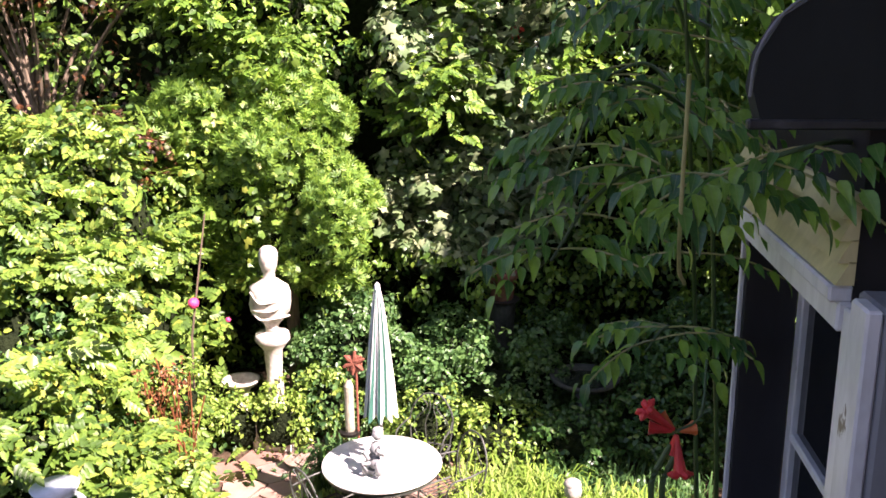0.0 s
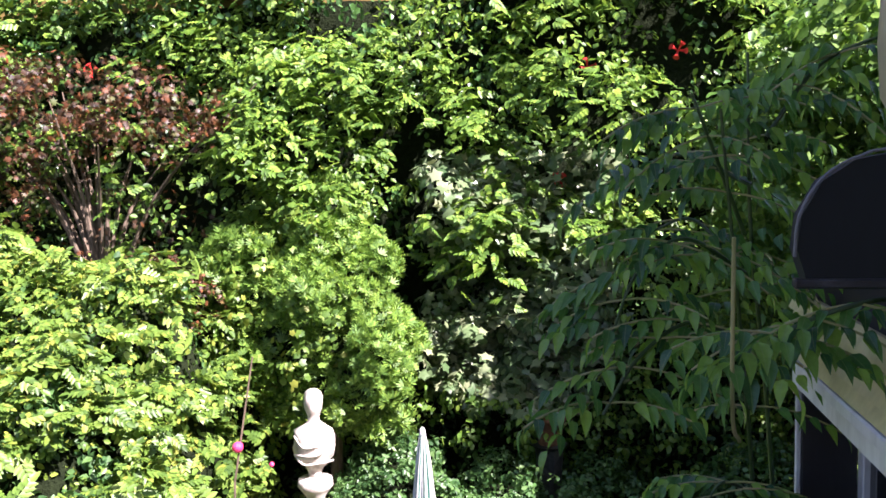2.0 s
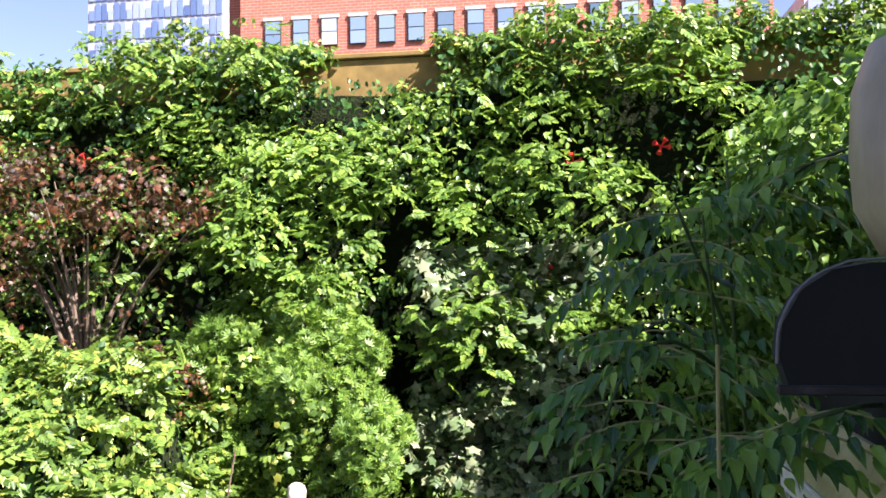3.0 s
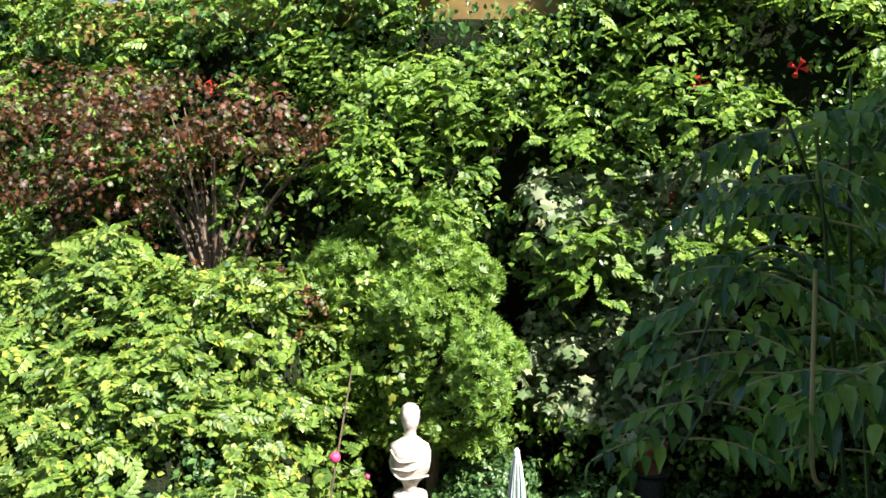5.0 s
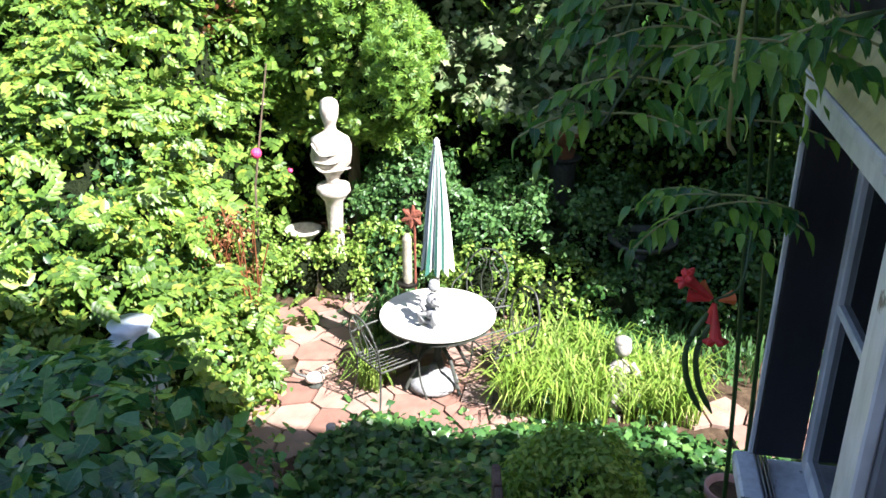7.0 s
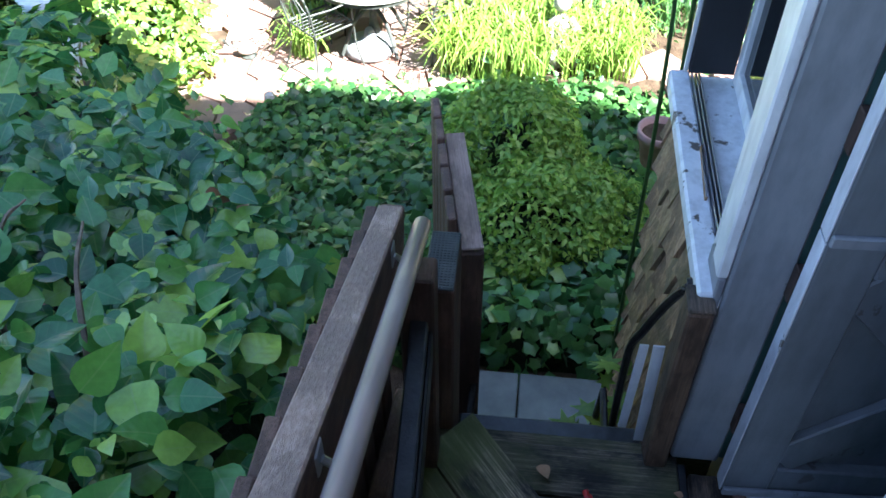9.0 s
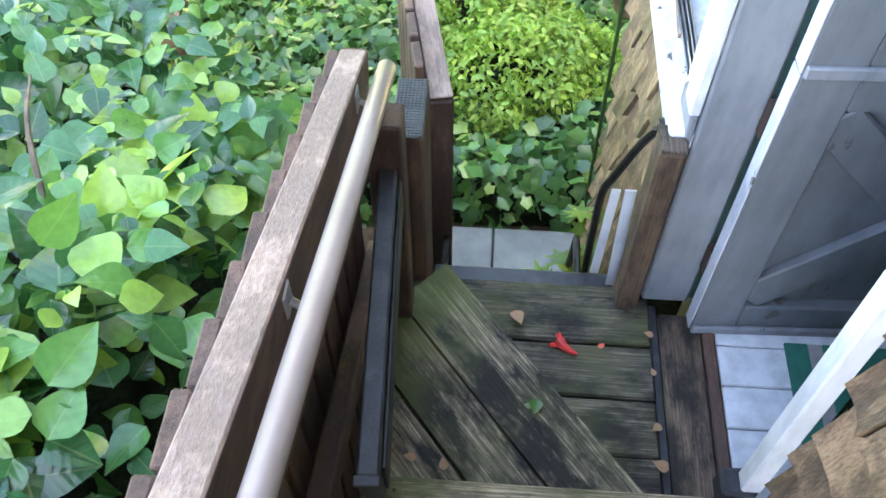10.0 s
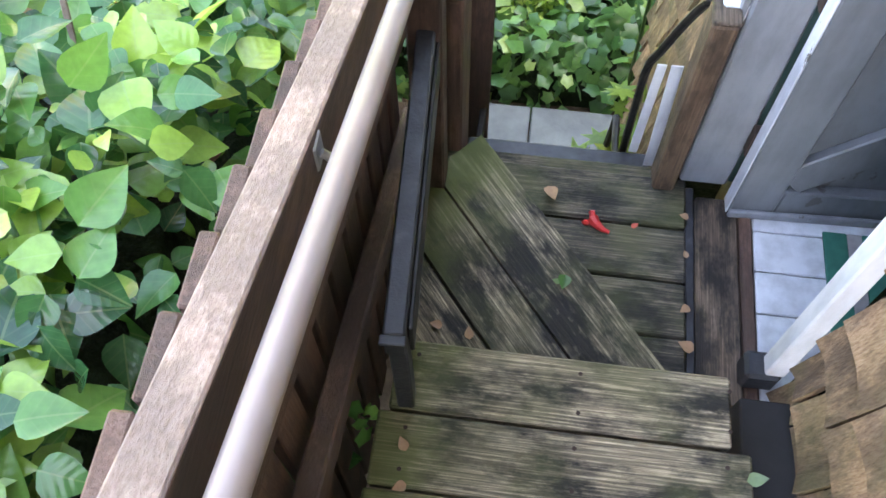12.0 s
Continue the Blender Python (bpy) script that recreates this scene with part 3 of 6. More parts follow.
def build_ground():
    near_x, near_y = np.linspace(-14, 8, 67), np.linspace(-6, 14, 61)
    xs = np.concatenate([[-900, -200, -60, -25], near_x, [20, 60, 200, 900]])
    ys = np.concatenate([[-900, -200, -60, -20], near_y, [25, 60, 200, 900]])
    gx, gy = np.meshgrid(xs, ys)
    z = ground_h(gx.ravel(), gy.ravel()) - 0.02 + 0.015 * rough(np.stack([gx.ravel(), gy.ravel(), 0 * gx.ravel()], 1), 1.3, 5)
    idx = np.arange(len(xs) * len(ys)).reshape(len(ys), len(xs))
    q = np.stack([idx[:-1, :-1], idx[:-1, 1:], idx[1:, 1:], idx[1:, :-1]], -1).reshape(-1, 4)
    tagged(mesh_from("ground", np.stack([gx.ravel(), gy.ravel(), z], 1), q, M["soil"], None, False), "dark brown garden soil under the plants", "ground", kind="structure")


build_ground()


def wall(name, lo, hi, mat, label):
    return tagged(part(name, box(lo, hi, 0), mat), label, "wall", kind="structure")


WX = 0.664   # near wall face
BX = 0.44   # face of the window bay
# both shingled walls are near-black, which paints shade into the shingle gaps
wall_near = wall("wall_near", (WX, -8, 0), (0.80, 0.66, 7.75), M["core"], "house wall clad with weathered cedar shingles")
wall("wall_over_door", (WX, 0.66, 4.02), (0.76, 1.29, 7.75), M["cream"], "cream painted wall above the back door")
wall("wall_under_door", (WX, 0.66, 0), (0.76, 1.19, 2.3), M["reveal"], "dark house wall below the threshold")
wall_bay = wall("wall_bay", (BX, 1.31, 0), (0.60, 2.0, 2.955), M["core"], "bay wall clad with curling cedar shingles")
# this wall's dark colour stands in for the awning's shade
wall("wall_bay_top", (BX, 1.31, 3.99), (0.60, 2.0, 4.262), M["shade_black"], "bay wall above the window, darkened for awning shade, with cream clapboards")
wall("wall_end_upper", (1.0, 1.9, 4.404), (9, 2.0, 7.75), M["cream"], "cream upper end wall set back from the bay")
wall("wall_end", (0.604, 1.9, 0), (9, 2.0, 4.4), M["cream"], "cream end wall of the house")
wall("wall_back", (8.9, -8, 0), (9, 1.896, 7.75), M["cream"], "far side wall of the house")
wall("wall_rear", (0.764, -8, 0), (8.896, -7.9, 7.75), M["cream"], "rear wall of the house")
wall("wall_inside", (2.4, -2.0, 2.3), (2.5, 1.896, 5.0), M["inside"], "plain wall inside the room")
tagged(part("ceiling", box((0.764, -7.896, 4.9), (8.896, 1.896, 5.0), 0), M["inside"]), "plain room ceiling", "ceiling", kind="structure")
tagged(part("roof", box((0.2, -8.2, 7.754), (9.2, 2.1, 7.95), 0.02), M["awning"]), "flat dark house roof", "roof", kind="structure")
floor_in = tagged(part("floor", box((0.764, -7.896, 2.2), (2.396, 1.896, 2.36), 0), M["inside"]), "white painted board floor inside the door", "floor", kind="structure")
for i in range(7):
    y0 = 0.40 + i * 0.1085
    part("floor_board", box((0.612, y0, 2.362), (1.3, y0 + 0.105, FLOOR_IN), 0.003), M["floor_white"], floor_in)
door_mat = empty("door_mat", (0.862, 0.762, FLOOR_IN), "green doormat with a pale stripe inside the door", "doormat")
part("stripe", box((-0.09, -0.32, 0.001), (-0.035, 0.3, 0.010), 0.002), M["mat_green"], door_mat)
part("stripe", box((-0.035, -0.32, 0.001), (0.0, 0.3, 0.009), 0.002), M["mat_grey"], door_mat, "grey stripe")
part("stripe", box((0.0, -0.32, 0.001), (0.3, 0.3, 0.010), 0.002), M["mat_green"], door_mat)

# threshold and door frame
thr = empty("threshold", (0.478, 0.862, 2.3), "dark worn wooden door threshold with flaking edge", "threshold", kind="structure")
part("board", box((0.0, -0.26, 0.02), (0.10, 0.27, 0.118), 0.006), M["threshold"], thr)
part("board", box((0.102, -0.26, 0.02), (0.131, 0.27, 0.126), 0.006), M["brown_rail"], thr)
part("joint", box((-0.022, -0.26, -0.02), (-0.001, 0.3, 0.105), 0.003), M["black"], thr)

trim_near = empty("trim_near", (0.6, 0.69, 2.45), "white painted corner trim with flaking paint beside the door", "trim", kind="structure")
part("trim_board", box((-0.008, -0.044, 0.06), (0.034, 0.0, 1.95), 0.004), M["white"], trim_near)
part("foot_block", box((-0.045, -0.05, -0.01), (0.03, 0.012, 0.06), 0.008), M["black"], trim_near, "black foot block")
jamb = empty("door_frame", (0.425, 1.165, LAND), "grey painted door frame with a green edge strip", "door frame", kind="structure")
part("jamb_board", box((0.012, 0.0, 0.004), (0.125, 0.115, 1.60), 0.005), M["grey_light"], jamb)
part("edge_strip", box((0.126, 0.012, 0.004), (0.152, 0.115, 1.60), 0.003), M["green_strip"], jamb)
part("casing", box((-0.012, 0.008, 0.635), (0.011, 0.074, 1.60), 0.004), M["white"], jamb, "white casing")
part("lower_casing", box((-0.006, 0.012, 0.004), (0.011, 0.118, 0.63), 0.004), M["grey_light"], jamb)
part("head", box((0.152, -0.5, 1.56), (0.34, 0.0, 1.60), 0.004), M["grey_light"], jamb)
for hz in (0.17, 0.62, 0.98):
    part("hinge", tube([(0.142, -0.022, hz), (0.142, -0.022, hz + 0.09)], 0.009, 8, box((0.118, -0.03, hz), (0.15, -0.002, hz + 0.085), 0.002)), M["hinge"], jamb, "rusty hinge")


def half_door(name, z0, z1, label):
    """One leaf of the split door, opened inward at a right angle to the wall."""
    th = empty(name, (0.55, 1.088, z0), label, "door", "leaves of the split door", rz=2)
    w, h = 0.78, z1 - z0
    part("panel", box((0.05, 0.030, 0.05), (w - 0.05, 0.038, h - 0.05), 0), M["grey_paint"], th)
    for x in (0.0, w - 0.105):
        part("stile", box((x, 0.0, 0.0), (x + 0.105, 0.042, h), 0.004), M["grey_paint"], th)
    for z, hh in ((0.0, 0.10), (h - 0.085, 0.085)):
        part("rail", box((0.106, 0.002, z), (w - 0.106, 0.041, z + hh), 0.004), M["grey_paint"], th)
    a, b = Vector((0.1, 0.017, 0.13)), Vector((w - 0.1, 0.017, h - 0.11))
    part("brace", beam(a, b, 0.025, 0.095, 0.004, up=(0, 0, 1)), M["grey_paint"], th)
    part("brace", beam((0.1, 0.019, h - 0.11), (w - 0.1, 0.019, 0.13), 0.022, 0.095, 0.004), M["grey_paint"], th)
    part("worn_edge", box((-0.004, 0.001, 0.0), (-0.0005, 0.041, h), 0.001), M["white_peel"], th, "bare pale hinge edge")
    part("drip_edge", box((0.0, -0.012, -0.004), (w, 0.0, 0.022), 0.003), M["grey_light"], th)
    return th


half_door("dutch_door_lower", LAND + 0.005, 3.245, "grey painted lower door leaf with crossed braces, open inward")
half_door("dutch_door_upper", 3.25, 3.97, "grey painted upper door leaf with crossed braces, open inward")

# window bay
win = empty("window_1", (BX, 1.31, 2.955), "white framed window in a deep recess, paint peeling", "window", kind="structure")
win.scale = (1, 1, 1.046)
L = 0.69
sill = part("window_sill", box((-0.05, -0.13, 0.0), (0.005, L, 0.045), 0.006), M["white_peel"], win, "white sill edge with peeling paint")
part("inner_sill", box((0.03, 0.004, 0.002), (0.13, L - 0.004, 0.03), 0.002), M["white_peel"], win)
for i, x in enumerate((0.008, 0.018, 0.027)):
    part("track", box((x, 0.02, 0.004), (x + 0.004, L - 0.01, 0.048), 0.001), M["alu"], win, "metal sliding track")
part("far_reveal", box((0.0, L - 0.02, 0.046), (0.118, L - 0.003, 0.985), 0.002), M["reveal"], win, "dark board reveal")
part("corner_bead", box((-0.012, L - 0.012, -0.02), (-0.001, L + 0.002, 1.0), 0.002), M["white"], win, "thin white corner bead")
part("near_casing", box((-0.012, -0.044, 0.046), (0.012, -0.002, 0.985), 0.003), M["white"], win, "white casing")
part("near_track", box((0.004, 0.0, 0.046), (0.03, 0.03, 0.985), 0.002), M["alu"], win, "metal side track with screws")
part("head_frame", box((-0.02, 0.0, 0.945), (0.05, L, 0.99), 0.004), M["white"], win)
part("head_frame", box((-0.035, 0.0, 0.99), (0.002, L, 1.015), 0.004), M["white"], win)
for (ya, za), (yb, zb) in (((0.04, 0.03), (0.08, 0.95)), ((L - 0.06, 0.03), (L - 0.02, 0.95)), ((0.36, 0.06), (0.375, 0.93)), ((0.081, 0.03), (L - 0.061, 0.075)), ((0.081, 0.9), (L - 0.061, 0.945)), ((0.081, 0.48), (L - 0.061, 0.5))):
    part("sash_bar", box((0.118, ya, za), (0.15, yb, zb), 0.003), M["white"], win)
part("pane", box((0.133, 0.08, 0.07), (0.138, L - 0.06, 0.9), 0), M["glass"], win, "dark reflecting glass")

# cream clapboards over the window
bay_top = bpy.data.objects["wall_bay_top"]
for i in range(4):
    z0 = 4.02 + i * 0.034
    b = box((BX - 0.03, 1.30, z0), (BX - 0.003, 2.0, z0 + 0.036), 0)
    for v in b.verts:
        if v.co.z > z0 + 0.02 and v.co.x < BX - 0.02:
            v.co.x += 0.018
    part("clapboard", b, M["cream"], bay_top)

# awning box under the eaves with a rounded front
bm = bmesh.new()
prof = [(0.28, 4.265), (0.75, 4.265), (0.75, 4.45), (0.40, 4.45), (0.345, 4.44), (0.30, 4.41), (0.272, 4.36), (0.266, 4.31)]
for y in (1.285, 1.335):
    [bm.verts.new((x, y, z)) for x, z in prof]
bm.verts.ensure_lookup_table()
n = len(prof)
bm.faces.new([bm.verts[i] for i in range(n)])
bm.faces.new([bm.verts[2 * n - 1 - i] for i in range(n)])
for i in range(n):
    bm.faces.new((bm.verts[i], bm.verts[n + i], bm.verts[n + (i + 1) % n], bm.verts[(i + 1) % n]))
bmesh.ops.recalc_face_normals(bm, faces=bm.faces)
aw = empty("awning_box", (0, 0, 0), "dark green awning box with a rounded front edge", "awning")
part("case", bm, M["awning"], aw)
part("lip", box((0.262, 1.28, 4.253), (0.75, 1.30, 4.268), 0.003), M["black"], aw)
part("top_edge", tube(curve_pts([(0.262, 1.283, 4.3), (0.268, 1.283, 4.36), (0.3, 1.283, 4.415), (0.35, 1.283, 4.445), (0.42, 1.283, 4.455), (0.75, 1.283, 4.455)], 4), 0.0025, 6), M["grey_paint"], aw, "grey top edge")
bm = lathe([(0.02, -0.16), (0.09, -0.15), (0.125, -0.08), (0.13, 0.0), (0.125, 0.1), (0.1, 0.17), (0.03, 0.2)], 20)
roll = smooth(part("rolled_cover", bm, M["beige"]))
roll.matrix_world = pose(0.51, 1.3, 4.61)
tagged(roll, "beige rounded fabric cover above the awning box", "cover")

# ---- stairs and landing ----
deck = empty("upper_deck", (0, 0, DECK), "weathered mossy deck boards above the landing", "deck", kind="structure")
for i in range(11):
    y1 = 0.597 - i * 0.150
    wob = 0.004 * math.sin(i * 2.7)
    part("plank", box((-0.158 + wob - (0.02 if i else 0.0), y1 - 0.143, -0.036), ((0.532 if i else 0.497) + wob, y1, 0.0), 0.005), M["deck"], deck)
nail_bm = lathe([(0.0045, 0.0), (0.0045, 0.0012), (0.002, 0.0018)], 8)
nail_me = bpy.data.meshes.new("nail")
nail_bm.to_mesh(nail_me)
nail_bm.free()
nail_me.materials.append(M["hinge"])
for i in range(4):
    for x in (-0.12, 0.2, 0.49):
        for dy in (0.03, 0.11):
            nl = new("nail", nail_me)
            nl.parent = deck
            nl.location = (x + 0.006 * math.sin(i * 5 + x * 40), 0.597 - i * 0.150 - dy, -0.0004)
part("riser", box((-0.14, 0.545, -0.178), (0.49, 0.565, -0.038), 0.003), M["deck_dark"], deck)
# dark strip added to colour the shaded gap between deck and wall
part("side_joist", box((0.546, -1.0, -0.24), (0.658, 0.60, -0.11), 0.004), M["shade_black"], deck, "near-black strip painting the shade beside the deck")
landing = empty("landing", (0, 0, LAND), "dark weathered landing boards, some laid diagonally", "landing", kind="structure")
for y1 in (1.176, 1.032, 0.888, 0.748, 0.606):
    part("plank", box((-0.16, y1 - 0.137, -0.05), (0.455, y1, -0.004 if y1 > 1.1 else -0.006), 0.005), M["deck_dark"], landing)
# diagonal boards: cut to the landing's left part
for a0, a1 in ((0.0, 0.158), (0.164, 0.294), (0.304, 0.43)):
    dx, dy = math.cos(radians(-51)), math.sin(radians(-51))
    nx, ny = -dy, dx
    org = Vector((-0.045, 1.215, 0))
    bm = bmesh.new()
    far = [org + Vector((-nx, -ny, 0)) * a0, org + Vector((-nx, -ny, 0)) * a1]
    ends = []
    for p in far:
        s0 = max((-0.165 - p.x) / dx, -0.02)
        s1 = (0.58 - p.y) / dy
        ends.append((p + Vector((dx, dy, 0)) * s0, p + Vector((dx, dy, 0)) * s1))
    quad = [ends[0][0], ends[0][1], ends[1][1], ends[1][0]]
    lo = [bm.verts.new((p.x, p.y, -0.004)) for p in quad]
    hi = [bm.verts.new((p.x, p.y, 0.022)) for p in quad]
    bm.faces.new(hi)
    bm.faces.new(list(reversed(lo)))
    for i in range(4):
        bm.faces.new((lo[i], lo[(i + 1) % 4], hi[(i + 1) % 4], hi[i]))
    bmesh.ops.recalc_face_normals(bm, faces=bm.faces)
    for v in bm.verts:
        v.co = pose(0, 0, 0, 0, 0, 51) @ v.co
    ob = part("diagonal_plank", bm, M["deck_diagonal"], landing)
    ob.matrix_local = pose(0, 0, 0, 0, 0, -51)
part("front_joist", box((-0.16, 1.179, -0.19), (0.40, 1.216, -0.02), 0.004), M["deck_dark"], landing)
for x in (-0.14, 0.40):
    part("post", box((x, 1.09, -LAND), (x + 0.08, 1.17, -0.06), 0.004), M["brown_slat"], landing)

# steep lower steps below the landing
steps = empty("lower_steps", (0.14, 1.222, SLAB), "steep black edged lower steps down to the slab", "steps", kind="structure")
part("top_tread", box((-0.24, 0.035, 1.20), (0.25, 0.11, 1.245), 0.006), M["black"], steps, "black metal nosing")
part("top_tread", box((-0.24, 0.0, 1.15), (0.25, 0.033, 1.255), 0.004), M["grey_paint"], steps)
for i in range(4):
    part("tread", box((-0.24, 0.07 + 0.05 * i, 0.86 - 0.22 * i), (0.25, 0.16 + 0.05 * i, 0.90 - 0.22 * i), 0.004), M["black"], steps)
for x in (-0.235, 0.235):
    part("stringer", beam((x, 0.05, 1.1), (x, 0.42, 0.0), 0.02, 0.1, 0.003), M["black"], steps)
for x in (-0.215, 0.17):
    part("side_bar", tube([(x, 0.17, 1.14), (x, 0.30, 1.14), (x, 0.42, 0.6), (x, 0.44, 0.0)], 0.011, 8), M["iron"], steps)
slab = empty("stone_slab", (0.2, 2.3, SLAB), "grey stone paving slabs with a weed in the joint", "paving", kind="structure")
part("slab", box((-0.42, -0.75, -0.1), (-0.122, 0.13, 0.0), 0.006), M["slab"], slab)
part("slab", box((-0.115, -0.75, -0.1), (0.35, 0.13, 0.002), 0.006), M["slab"], slab)

# black handrail on the wall side
rail = empty("wall_handrail", (0.405, 1.24, 2.955), "bent black iron handrail fixed to a brown post", "handrail")
part("bar", tube(curve_pts([(0, 0, 0), (-0.025, 0.0, -0.005), (-0.045, 0.05, -0.12), (-0.07, 0.09, -0.26), (-0.085, 0.11, -0.34), (-0.085, 0.12, -0.5), (-0.08, 0.13, -0.8)], 6), 0.0105, 9), M["iron"], rail)
part("flange", tube([(0.005, 0, 0.004), (-0.022, 0, -0.002)], 0.022, 12), M["iron"], rail)
brown = empty("brown_post", (0.402, 1.18, LAND - 0.02), "dark brown wooden post with a rotten foot", "post")
part("shaft", box((-0.03, -0.04, 0.0), (0.023, 0.035, 0.58), 0.006), M["post_wood"], brown)
part("cap", box((-0.031, -0.041, 0.581), (0.024, 0.036, 0.592), 0.003), M["threshold"], brown, "worn grey top")
strips = empty("white_strips", (0.335, 1.30, 2.24), "two loose white strips standing by the wall", "strip")
part("strip", beam((0, 0, 0.10), (0.01, 0.02, 0.42), 0.022, 0.006, 0.001, up=(0, 1, 0)), M["white"], strips)
part("strip", beam((0.05, -0.01, 0.06), (0.045, 0.02, 0.42), 0.028, 0.006, 0.001, up=(0, 1, 0)), M["white"], strips)

# ---- left guard with slats ----
SL = -0.336


def rz_at(y):
    return 3.506 + SL * (y - 0.21)


guard = empty("stair_guard", (-0.225, 0.5, DECK), "dark brown slatted stair guard with a worn sloping top rail", "railing")
G = guard.matrix_world.translation.copy()


def gp(x, y, z):
    return Vector((x, y, z)) - G


y_a, y_b = -0.9, 1.175
part("top_rail", beam(gp(-0.224, y_a, rz_at(y_a) - 0.052), gp(-0.224, y_b, rz_at(y_b) - 0.052), 0.047, 0.094, 0.004), M["brown_rail"], guard)
part("rail_cap", beam(gp(-0.225, y_a, rz_at(y_a) - 0.003), gp(-0.225, y_b, rz_at(y_b) - 0.003), 0.049, 0.008, 0.003), M["worn_top"], guard, "bare worn wood top face")
part("lower_rail", beam(gp(-0.215, y_a, rz_at(y_a) - 0.60), gp(-0.215, y_b - 0.03, rz_at(y_b - 0.03) - 0.60), 0.04, 0.07, 0.004), M["brown_rail"], guard)
part("middle_rail", beam(gp(-0.213, y_a, rz_at(y_a) - 0.20), gp(-0.213, y_b - 0.03, rz_at(y_b - 0.03) - 0.20), 0.035, 0.09, 0.004), M["brown_rail"], guard)
for i in range(20):
    y = -0.85 + i * 0.104
    top = rz_at(y) - 0.012
    part("slat", box(gp(-0.272, y - 0.043, 2.0), gp(-0.2495, y + 0.043, top), 0.003), M["brown_slat"], guard)
for y in (-0.6, 1.06):
    part("post", box(gp(-0.2, y, 0.0), gp(-0.13, y + 0.07, rz_at(y) - 0.12), 0.005), M["brown_slat"], guard)

hr = empty("handrail", (-0.16, 0.24, 3.475), "beige painted round handrail on metal brackets", "handrail")
part("bar", tube([(0, yy, SL * yy) for yy in np.linspace(-1.1, 0.9, 9)], 0.0175, 18), M["handrail"], hr)
for ob in hr.children:
    smooth(ob)
for y in (-0.6, 0.27, 0.8):
    part("bracket", tube([(-0.037, y, SL * y - 0.02), (-0.02, y, SL * y - 0.035), (0, y, SL * y - 0.02)], 0.006, 8, box((-0.045, y - 0.016, SL * y - 0.04), (-0.038, y + 0.016, SL * y + 0.005), 0.002)), M["alu"], hr, "steel bracket")

br = empty("black_rail", (-0.146, 0.828, 2.976), "black painted level rail with rust and scratches", "railing", rz=3.4)
part("bar", box((-0.018, -0.385, -0.075), (0.018, 0.385, 0.01), 0.004), M["black"], br)
part("end_lip", box((-0.022, -0.40, -0.002), (0.02, -0.383, 0.008), 0.002), M["black"], br)
part("side_plate", box((0.0185, -0.36, -0.11), (0.026, 0.38, -0.02), 0.002), M["iron"], br)
part("near_post", box((-0.016, -0.372, -0.60), (0.016, -0.335, -0.076), 0.003), M["black"], br)
newel = empty("newel_post", (-0.135, 1.29, LAND - 0.3), "dark brown newel post at the end of the landing", "post")
part("shaft", box((-0.03, -0.088, 0.0), (0.03, 0.088, 0.80), 0.005), M["brown_slat"], newel)
butts = empty("cigarette_ends", (-0.164, 1.186, 2.989), "orange cigarette ends lying on the black rail", "cigarette end")
for i, (a, dx) in enumerate(((20, -0.008), (50, 0.008), (-15, 0.0))):
    c, s = math.cos(radians(a)) * 0.013, math.sin(radians(a)) * 0.013
    part("filter", tube([(dx - c, i * 0.012 - s, 0.005), (dx, i * 0.012, 0.005)], 0.004, 8), M["butt_orange"], butts)
    part("paper", tube([(dx, i * 0.012, 0.005), (dx + c, i * 0.012 + s, 0.005)], 0.0038, 8), M["butt_white"], butts)
plate = empty("metal_grate", (-0.14, 1.292, 2.922), "grey studded metal plate on top of the newel post", "plate")
part("plate", box((-0.034, -0.09, 0.0), (0.034, 0.09, 0.006), 0.002), M["dark_metal"], plate)
bm = bmesh.new()
for i in range(8):
    for j in range(22):
        x, y = -0.029 + i * 0.0083, -0.084 + j * 0.008
        box((x - 0.0026, y - 0.002, 0.006), (x + 0.0026, y + 0.002, 0.0085), 0, bm)
part("studs", bm, M["dark_metal"], plate)["kind"] = "stuff"

# lower fence beyond the landing
fence = empty("lower_fence", (-0.098, 1.535, 1.0), "dark brown slatted fence beside the lower steps", "fence")
fence.rotation_euler = (0, 0, math.atan2(0.088, 0.43))
part("post", box((-0.034, -0.035, 0.0), (0.034, 0.035, 1.742), 0.005), M["brown_slat"], fence)
part("top_rail", beam((0.004, 0.036, 1.715), (0.004, 0.44, 1.72), 0.052, 0.075, 0.004), M["brown_rail"], fence)
part("rail_cap", beam((0.004, -0.034, 1.757), (0.004, 0.44, 1.762), 0.056, 0.008, 0.002), M["worn_top"], fence, "worn grey top face")
part("lower_rail", beam((0.004, 0.036, 0.35), (0.004, 0.44, 0.35), 0.04, 0.075, 0.004), M["brown_rail"], fence)
for i in range(5):
    y = 0.02 + i * 0.106
    part("slat", box((-0.06, y - 0.046, 0.05), (-0.036, y + 0.046, 1.858 + 0.004 * (i % 2)), 0.004), M["brown_slat"], fence)
for dx in (-0.064, -0.072, -0.080):
    part("green_edge", box((dx - 0.002, -0.03, 0.1), (dx + 0.002, -0.026, 1.80), 0), M["green_strip"], fence, "thin green metal edge")

# ---- patio and garden things ----
def inside_patio(x, y):
    """The paved place round the table, with a path that runs towards the house."""
    main = (x > -2.75 - 0.5 * (y - 6.2)) & (x < -0.75 + 0.12 * (y - 6)) & (y > 5.9 + 0.15 * np.sin(x * 3)) & (y < 8.45 + 0.2 * (x + 2))
    path = (x > -3.1) & (x < -2.15 + 0.1 * np.sin(y * 3)) & (y > 3.6) & (y <= 6.1)
    right = (x > 0.75) & (x < 1.6) & (y > 6.35) & (y < 6.95)
    return main | path | right


